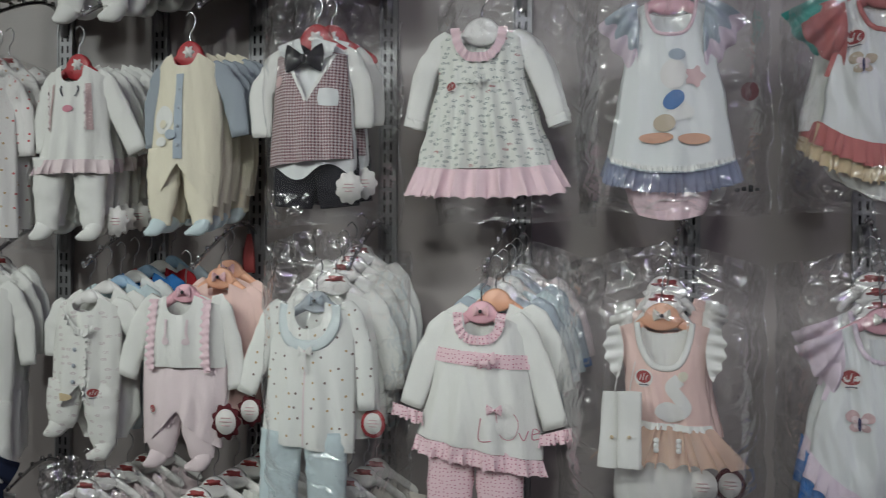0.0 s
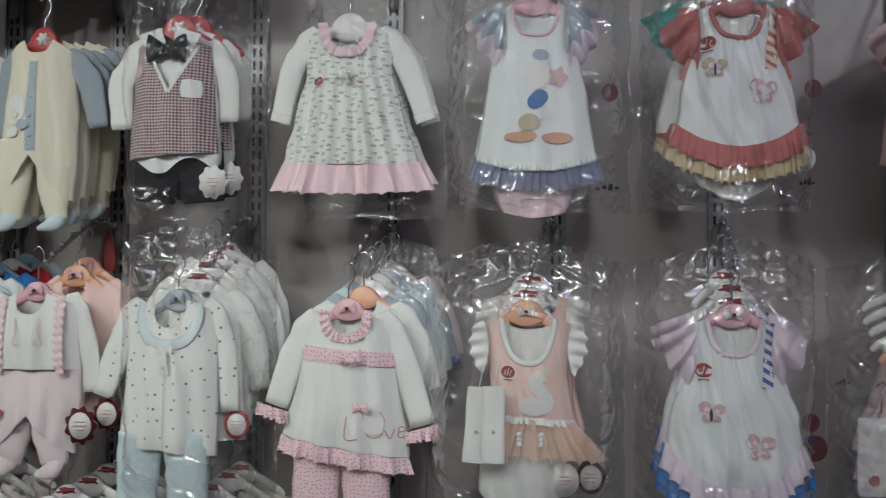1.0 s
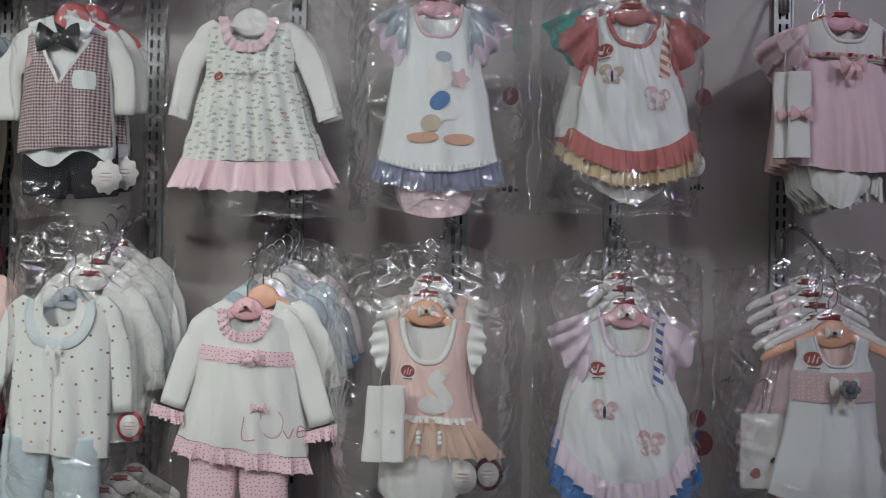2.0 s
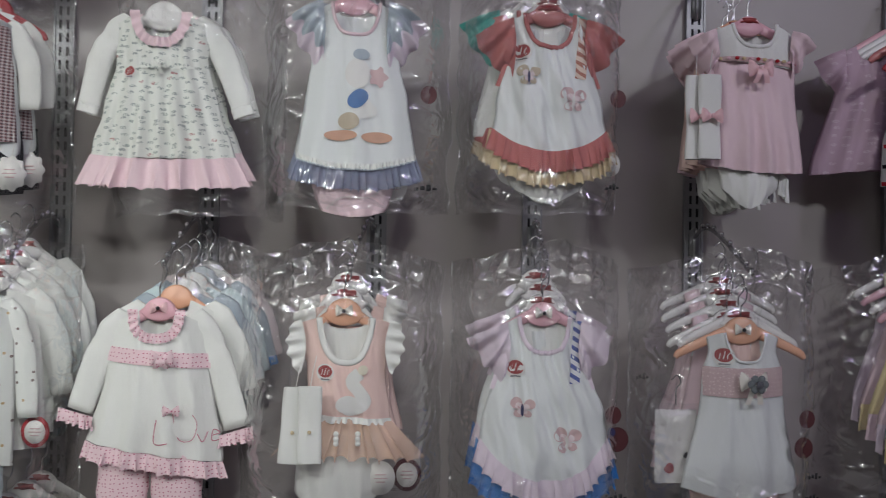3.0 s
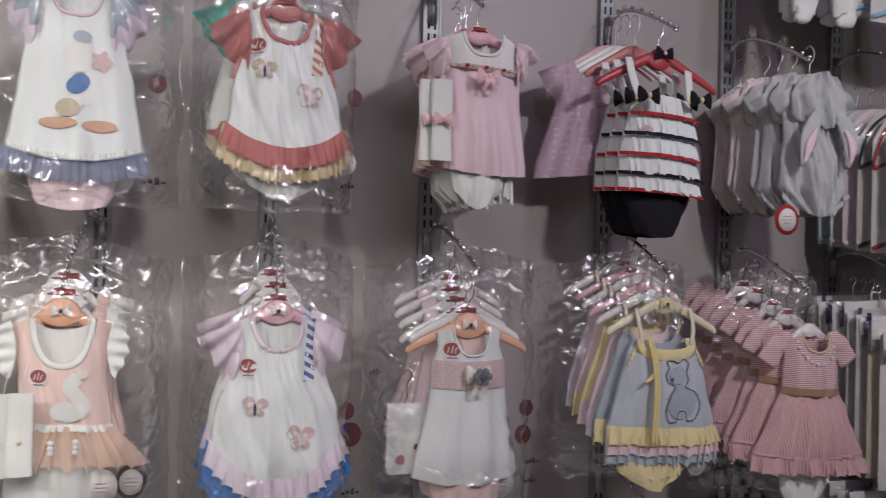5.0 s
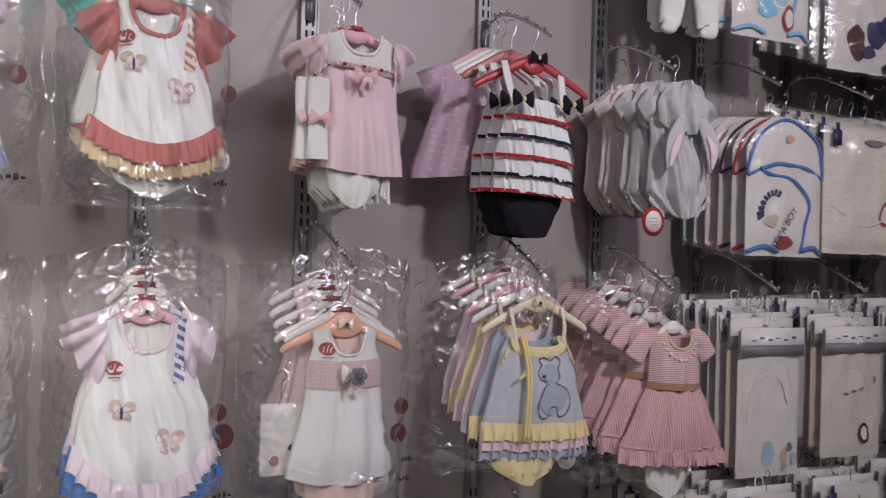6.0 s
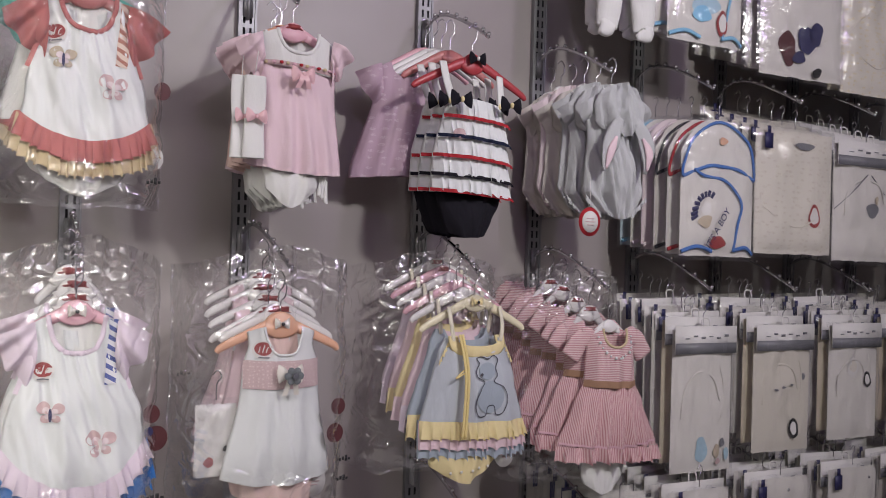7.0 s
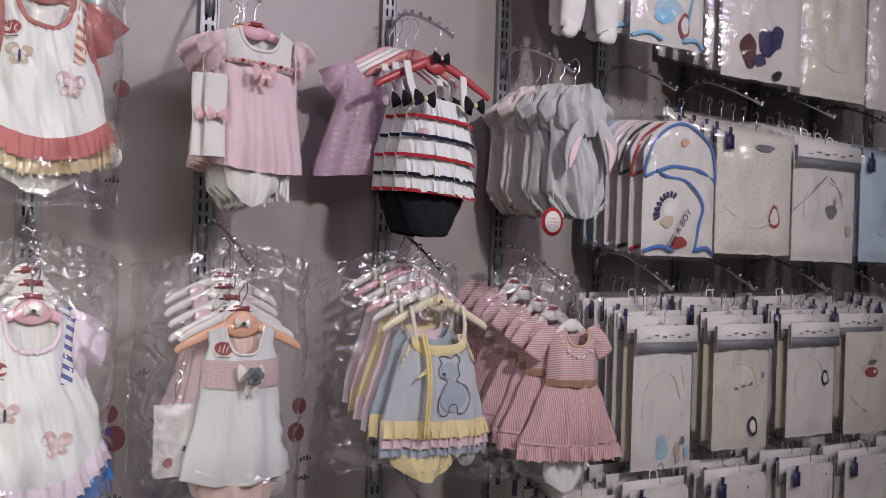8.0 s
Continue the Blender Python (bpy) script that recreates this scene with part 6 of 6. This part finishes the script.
def band_dress():
    x, z = 0.675, 1.395
    g = Garment("baby_dress", "white sleeveless baby dress with a lace waistband and ribbon flower", "baby dress", x, YF - 0.03, z)
    g.panel("bottoms", [(-0.30, 0, 0.095), (-0.36, 0, 0.085), (-0.42, 0, 0.07)], PEACH, lambda u: -0.30, lambda u: -0.42 + 0.03 * u * u, depth=0.024)
    low = lambda u: -0.338 + 0.018 * u * u - 0.006
    g.panel("dress", [(0, 0, 0.080), (-0.04, 0, 0.074), (-0.08, 0, 0.086), (-0.14, 0, 0.090), (-0.34, -0.004, 0.128)], COOLWHITE, neckline(0.56, 0.062, 0.012), low, depth=0.036, folds=3, amp=0.006, nu=40, nv=34, back=neckline(0.56, 0.02, 0.012))
    g.ring(0.56, 0.062, 0.0, 0.08, COOLWHITE, 0.005, panel="dress")
    g.panel("lining", [(0, 0, 0.070), (-0.04, 0, 0.066), (-0.10, 0, 0.070)], PEACH, neckline(0.56, 0.010, 0.014, -0.006), lambda u: -0.10, depth=0.004, folds=2, amp=0.001, y=0.012, label="peach inner back")
    for i, zz in enumerate((-0.082, -0.102, -0.122)):
        g.band("dress", [(-0.087, zz), (0, zz - 0.002), (0.087, zz)], 0.021, LACE, "lace_band", "rose lace waistband" if i == 0 else "", 0.003 + 0.001 * i, 24)
    bm = bmesh.new()
    for j in range(6):
        a = 2 * math.pi * j / 6
        ball(bm, (0.006 + 0.014 * math.cos(a), -0.070, -0.102 + 0.012 * math.sin(a)), 0.0085, 8, 1, 0.5, 1)
    fl = part("ribbon_flower", bm, cloth("dark_grey_ribbon", (0.17, 0.19, 0.20)), g.root, "grey ribbon flower")
    bm = bmesh.new()
    ball(bm, (0.006, -0.078, -0.102), 0.008, 8, 1, 0.5, 1)
    part("flower_centre", bm, EMBROIDERY, fl)
    g.bow(0.004, -0.052, -0.100, 0.060, SATIN, tails=0.045)
    g.badge("dress", -0.048, -0.050, 0.021)
    h = hanger(x, YF - 0.022, z + 0.006, PLASTIC["peach"], 0.140, bow=SATIN, head=0.048, drop=0.050)
    hanger(x, YF - 0.008, z + 0.026, PLASTIC["white"], 0.128, head=0.046, drop=0.048)
    q = Garment("baby_dress", "pale pink baby dress hanging behind in a clear bag", "baby dress", x - 0.012, YF + 0.02, z + 0.012)
    q.panel("dress", [(0, 0, 0.078), (-0.05, 0, 0.074), (-0.14, 0, 0.092), (-0.34, -0.02, 0.135)], PINK, neckline(0.56, 0.05, 0.012), depth=0.026, folds=3, amp=0.006)
    hq = hanger(x - 0.010, YF + 0.03, z + 0.022, PLASTIC["white"], 0.128, head=0.044, drop=0.048)
    stack([g.root], 1, 0.062, -0.006, 0.016)
    stack([q.root, hq], 3, 0.030, 0.005, 0.024, 3.0)
    pack(x - 0.135, YF - 0.01, 1.24, 0.09, 0.17, 0.008, CARD, "white printed card in the bag with red and black dots", "printed card", prints=((-0.3, 0.80, 0.013, 0.012, INKRED), (0.5, 0.62, 0.008, 0.008, INKBLACK)))
    g.tag(0.085, 0.0, -0.35, 0.030, CARD)
    garment_bag(x - 0.02, YF - 0.035, 1.525, 0.40, 0.56, 0.04, FILM, 17.5, dots=((0.68, 0.55, 0.017), (0.72, 0.66, 0.02)), bars=((-0.95, 0.42, 0.03), (0.8, 0.78, 0.03), (0.8, 0.86, 0.03)))


band_dress()


def bear_dress():
    x, z = 1.212, 1.445
    g = Garment("baby_dress", "grey and yellow strappy baby dress with ruffles over yellow bottoms", "baby dress", x, YF + 0.02, z)
    g.panel("bottoms", [(-0.34, -0.02, 0.105), (-0.40, -0.025, 0.100), (-0.455, -0.03, 0.062)], YELLOW, lambda u: -0.34, lambda u: -0.455 + 0.045 * u * u, depth=0.03, amp=0.006, label="yellow gathered bottoms")
    for j in range(5):
        g.button("bottoms", -0.075 + 0.028 * j, -0.425 + 0.002 * j, 0.004, SATIN)
    low = lambda u: -0.305 - 0.006 * u
    g.panel("dress", [(-0.088, 0, 0.088), (-0.12, 0, 0.104), (-0.20, 0, 0.128), (-0.31, 0, 0.158)], cloth("grey_blue_jersey", (0.56, 0.60, 0.64)), neckline(0.7, 0.028, 0.0, -0.088), low, depth=0.042, folds=3, amp=0.005, nu=40)
    for d, (m, hgt) in enumerate(((STEEL, 0.092), (PINK, 0.070), (YELLOW, 0.044))):
        g.frill(g.hem("dress", low, 0.006, 1.0, 0.012 - 0.006 * d), hgt, 14, 0.006, m, 0.008, spread=0.05)
    g.ring(0.80, 0.040, -0.084, 0.088, YELLOW, 0.024, panel="dress", label="yellow neck binding")
    for s in (-1, 1):
        g.frill(lambda q, s=s: (s * (0.082 + 0.026 * q), -0.014, -0.095 - 0.05 * q), 0.012, 4, 0.003, YELLOW, 0.0, "armhole_binding", spread=0.1)
        part("strap", tube([(s * 0.070, -0.018, -0.10), (s * 0.076, -0.016, -0.06), (s * 0.078, 0.0, -0.012)], [0.006] * 3, [0.003] * 3, 8, 12, 0.002), CREAM, g.root)
    for dx in (-0.060, -0.052):
        part("cord", tube([(dx, -0.030, -0.08), (dx + 0.004, -0.058, -0.18), (dx - 0.004, -0.062, -0.335)], [0.0042] * 3, [0.0024] * 3, 6, 16), TWINE, g.root, "hanging yellow cord")
    part("cord_loop", tube([(-0.055, -0.05, -0.165), (-0.085, -0.058, -0.185), (-0.055, -0.054, -0.172)], [0.0022] * 3, [0.0022] * 3, 6, 14), TWINE, g.root)
    outline = [(0.018, -0.152), (0.012, -0.140), (0.024, -0.136), (0.038, -0.142), (0.052, -0.134), (0.060, -0.145), (0.056, -0.165), (0.060, -0.185), (0.052, -0.200), (0.074, -0.215),
               (0.084, -0.245), (0.074, -0.278), (0.060, -0.284), (0.054, -0.262), (0.040, -0.262), (0.034, -0.284), (0.014, -0.282), (0.008, -0.250), (0.020, -0.215), (0.028, -0.198), (0.012, -0.186), (0.010, -0.168), (0.018, -0.152)]
    outline = [(0.024 + (px - 0.042) * 1.35, pz) for px, pz in outline]
    ob = g.patch("dress", 0.026, -0.238, 0.044, STEEL, 0.95, "bear_patch", "sewn grey bear outline")
    g.patch("dress", 0.016, -0.172, 0.027, STEEL, 0.8, "bear_head", lift=0.0035, parent=ob)
    g.band("dress", outline, 0.0026, EMBROIDERY, "stitched_outline", "", 0.005, 110, parent=ob)
    g.patch("dress", -0.004, -0.180, 0.005, EMBROIDERY, 0.8, "stitched_nose", lift=0.006, parent=ob)
    g.patch("dress", 0.035, -0.118, 0.010, CARD, 1.1, "woven_label", lift=0.004)
    h = hanger(x + 0.006, YF + 0.03, z, PLASTIC["yellow"], 0.155, bow=YELLOW, head=0.036, drop=0.062, badge=False)
    g.tag(0.10, -0.005, -0.395, 0.030, CARD)
    g.tag(0.135, 0.012, -0.375, 0.026, RED)
    for k, (m, hg, what) in enumerate(((STEEL, "white", "grey-blue"), (PINK, "pink", "pink"), (YELLOW, "white", "yellow"), (PINK, "pink", "pink"), (LILAC, "white", "lilac"))):
        q = Garment("baby_dress", f"{what} strappy baby dress with ruffles hanging in a close row", "baby dress", x - 0.012 - 0.002 * k, YF + 0.055 + 0.032 * k, z + 0.018 * (k + 1))
        q.panel("dress", [(-0.088, 0, 0.085), (-0.12, 0, 0.10), (-0.31, -0.01, 0.150)], m, neckline(0.7, 0.028, 0.0, -0.088), depth=0.03, folds=3, amp=0.006)
        q.frill(q.hem("dress", lambda u: -0.30), 0.06, 12, 0.006, (YELLOW, LILAC, PINK)[k % 3], 0.006)
        for s in (-1, 1):
            part("strap", tube([(s * 0.070, -0.01, -0.10), (s * 0.076, -0.01, -0.06), (s * 0.078, 0.0, -0.012)], [0.006] * 3, [0.003] * 3, 8, 8), CREAM, q.root)
        hanger(x - 0.008 - 0.002 * k, YF + 0.065 + 0.032 * k, z + 0.018 * (k + 1), PLASTIC[hg], 0.150, head=0.036, drop=0.058, badge=k > 2)
    garment_bag(x - 0.09, YF + 0.09, 1.525, 0.42, 0.50, 0.03, FILM, 27.1, rz=-14)


bear_dress()


def stripe_dress(x, y, z, front=True, rz=0.0):
    g = Garment("baby_dress", "pink striped short-sleeved baby dress with a tan belt" + ("" if front else " in a row"), "baby dress", x, y, z, rz)
    if front:
        g.panel("bottoms", [(-0.33, -0.01, 0.075), (-0.40, -0.016, 0.070), (-0.452, -0.02, 0.040)], WHITE, lambda u: -0.33, lambda u: -0.452 + 0.03 * u * u, depth=0.018, folds=1.5, amp=0.002)
    low = lambda u: -0.320 - 0.008 * u
    g.panel("skirt", [(-0.150, 0, 0.088), (-0.20, 0, 0.116), (-0.33, -0.004, 0.175)], VSTRIPE, lambda u: -0.150, low, depth=0.046, folds=7, amp=0.010, nu=44, label="upright striped gathered skirt")
    g.frill(g.hem("skirt", low), 0.040, 14, 0.006, VSTRIPE, 0.006, spread=0.06)
    g.band("skirt", [(-0.165, -0.305), (0, -0.318), (0.165, -0.313)], 0.006, ROSE, "hem_seam", lift=0.004, n=24)
    g.panel("bodice", [(0, 0, 0.074), (-0.05, 0, 0.080), (-0.155, 0, 0.088)], HSTRIPE, neckline(0.5, 0.05, 0.022), lambda u: -0.155, depth=0.040, amp=0.003, nu=36, back=neckline(0.5, 0.02, 0.022))
    g.band("bodice", [(-0.088, -0.146), (0, -0.150), (0.088, -0.153)], 0.019, BELT, "belt", "tan ribbon belt", 0.005, 20)
    tip = 1.0 if front else 0.86
    for s in (-1, 1):
        g.sleeve([(s * 0.060, -0.014), (s * 0.098 * tip, -0.036), (s * 0.126 * tip, -0.078)], [0.026 * tip, 0.030 * tip, 0.031 * tip], HSTRIPE, name="short_sleeve")
    if front:
        g.ring(0.5, 0.050, 0.002, 0.074, BEIGE, 0.006, panel="bodice")
        for j in range(13):
            a = math.pi * (j + 0.5) / 13
            xx, zz = -0.056 * math.cos(a), -0.012 - 0.066 * math.sin(a)
            bm = bmesh.new()
            ball(bm, (xx, g.panels["bodice"].front(xx, zz) - 0.004, zz), 0.0034 + 0.0012 * (j % 2), 6, 1, 0.4, 1)
            part("sewn_flower", bm, COOLWHITE, g.root)
    return g


stripe_dress(1.640, YF - 0.01, 1.372, True, -4)
hanger(1.645, YF + 0.004, 1.382, PLASTIC["white"], 0.08, rz=-4, badge=False, head=0.030)
s1 = stripe_dress(1.612, YF + 0.04, 1.395, False, -6)
s1h = hanger(1.612, YF + 0.05, 1.415, PLASTIC["white"], 0.06, rz=-6, head=0.038)
stack([s1.root], 6, 0.042, -0.004, 0.016, 11.0)
stack([s1h], 3, 0.055, -0.003, 0.024, 2.0)
garment_bag(1.56, YF + 0.10, 1.50, 0.40, 0.55, 0.03, FILM, 31.0, rz=-16)

# packed cotton goods on the lower row and the bottom row
for j, (px, w, hgt, prints) in enumerate((
        (2.020, 0.232, 0.440, ((-0.05, 0.84, 0.026, 0.040, INKBLUE), (0.45, 0.86, 0.016, 0.022, INKTAN), (0.62, 0.80, 0.012, 0.014, INKGREY), (0.78, 0.88, 0.012, 0.02, INKBLUE), (0.5, 0.93, 0.014, 0.010, INKROSE))),
        (2.375, 0.245, 0.408, ((0.7, 0.40, 0.008, 0.012, INKGREY), (-0.3, 0.50, 0.010, 0.004, INKGREY), (-0.05, 0.48, 0.010, 0.004, INKGREY), (0.2, 0.46, 0.010, 0.004, INKGREY), (0.35, 0.82, 0.024, 0.034, INKBLACK), (0.35, 0.82, 0.015, 0.022, CARD))),
        (2.735, 0.235, 0.395, ((-0.1, 0.36, 0.030, 0.034, CARD), (-0.1, 0.35, 0.020, 0.022, IVORY), (0.5, 0.48, 0.020, 0.028, INKBLACK), (0.5, 0.48, 0.013, 0.018, CARD))),
        (3.060, 0.240, 0.380, ((0.1, 0.40, 0.040, 0.020, INKRED), (0.1, 0.30, 0.03, 0.010, INKGREY))),
        (3.42, 0.240, 0.380, ()))):
    label = "white baby linen in film with a grey printed header card"
    p = pack(px, YF + 0.01, 1.375 if j < 3 else 1.345, w, hgt, 0.022, TERRY if j % 2 == 0 else cloth("off_white_cotton", (0.66, 0.62, 0.54), wrinkle=0.55), label, "packed linen", header=j != 3, seed=j * 4.7, rz=-4, prints=prints)
    p2 = pack(px - 0.005, YF + 0.05, 1.40, w, hgt, 0.022, ECRU, "ecru baby linen in film with a header card", "packed linen", header=True, seed=j * 2.7 + 1, rz=-3)
    p3 = pack(px - 0.01, YF + 0.09, 1.425, w, hgt, 0.022, TERRY, "white baby linen in film with a navy label", "packed linen", navy=True, seed=j * 1.9 + 2, rz=-2)
    stack([p], 2, 0.075, 0.0, 0.04, start=1)
    stack([p3], 4, 0.042, -0.004, 0.012)
    q = pack(px - 0.03, YF - 0.02, 0.905, w, 0.40, 0.022, TERRY, "white baby linen in film on the bottom row", "packed linen", header=False, navy=True, seed=j * 3.3, rz=-3)
    q2 = pack(px - 0.03, YF + 0.02, 0.915, w, 0.40, 0.022, IVORY, "ivory patterned baby linen in film on the bottom row", "packed linen", header=True, seed=j * 5.3, rz=-4)
    stack([q], 4, 0.07, 0.0, 0.010)
    stack([q2], 3, 0.07, 0.0, 0.010)
q = pack(1.70, YF, 0.90, 0.24, 0.40, 0.022, TERRY, "white baby linen in film on the bottom row", "packed linen", seed=3.9, rz=-3, navy=True)
stack([q], 6, 0.045, 0.0, 0.010)

# bottom row, the far end: only hangers and shoulders come into view
for k, (px, m, what) in enumerate(((-1.50, BLUSH, "blush"), (-1.21, WHITE, "white"), (-0.92, SAND, "sand"))):
    g = side_dress(px, YF, 0.965, m, f"{what} baby dress on the bottom row")
    h = hanger(px, YF + 0.006, 0.985, PLASTIC["white"], 0.10)
    stack([g.root, h], 4, 0.05, 0.02, 0.012)
garment_bag(-1.47, YF - 0.01, 1.03, 0.34, 0.4, 0.04, FILM, 2.9)
for k, m in enumerate((NAVY, WHITE)):
    g = side_dress(-1.80 - 0.05 * k, YF + 0.05 * k, 1.08 - 0.09 * k, m, ("navy" if k == 0 else "white") + " baby dress on the bottom row")
fa, fb = footed_white(-1.80, YF, 1.475, "white baby sleepsuit hanging at the end of the lower row")
stack([fa.root, fb], 2, 0.05, -0.01)
tagged(part("wall_tag", tube([(-1.203, -0.06, 1.60), (-1.203, -0.062, 1.55), (-1.203, -0.06, 1.50)], [0.006, 0.016, 0.018], [0.002] * 3, 8, 8), INKRED, None), "red arrow-shaped plastic tag hanging on an arm", "tag")
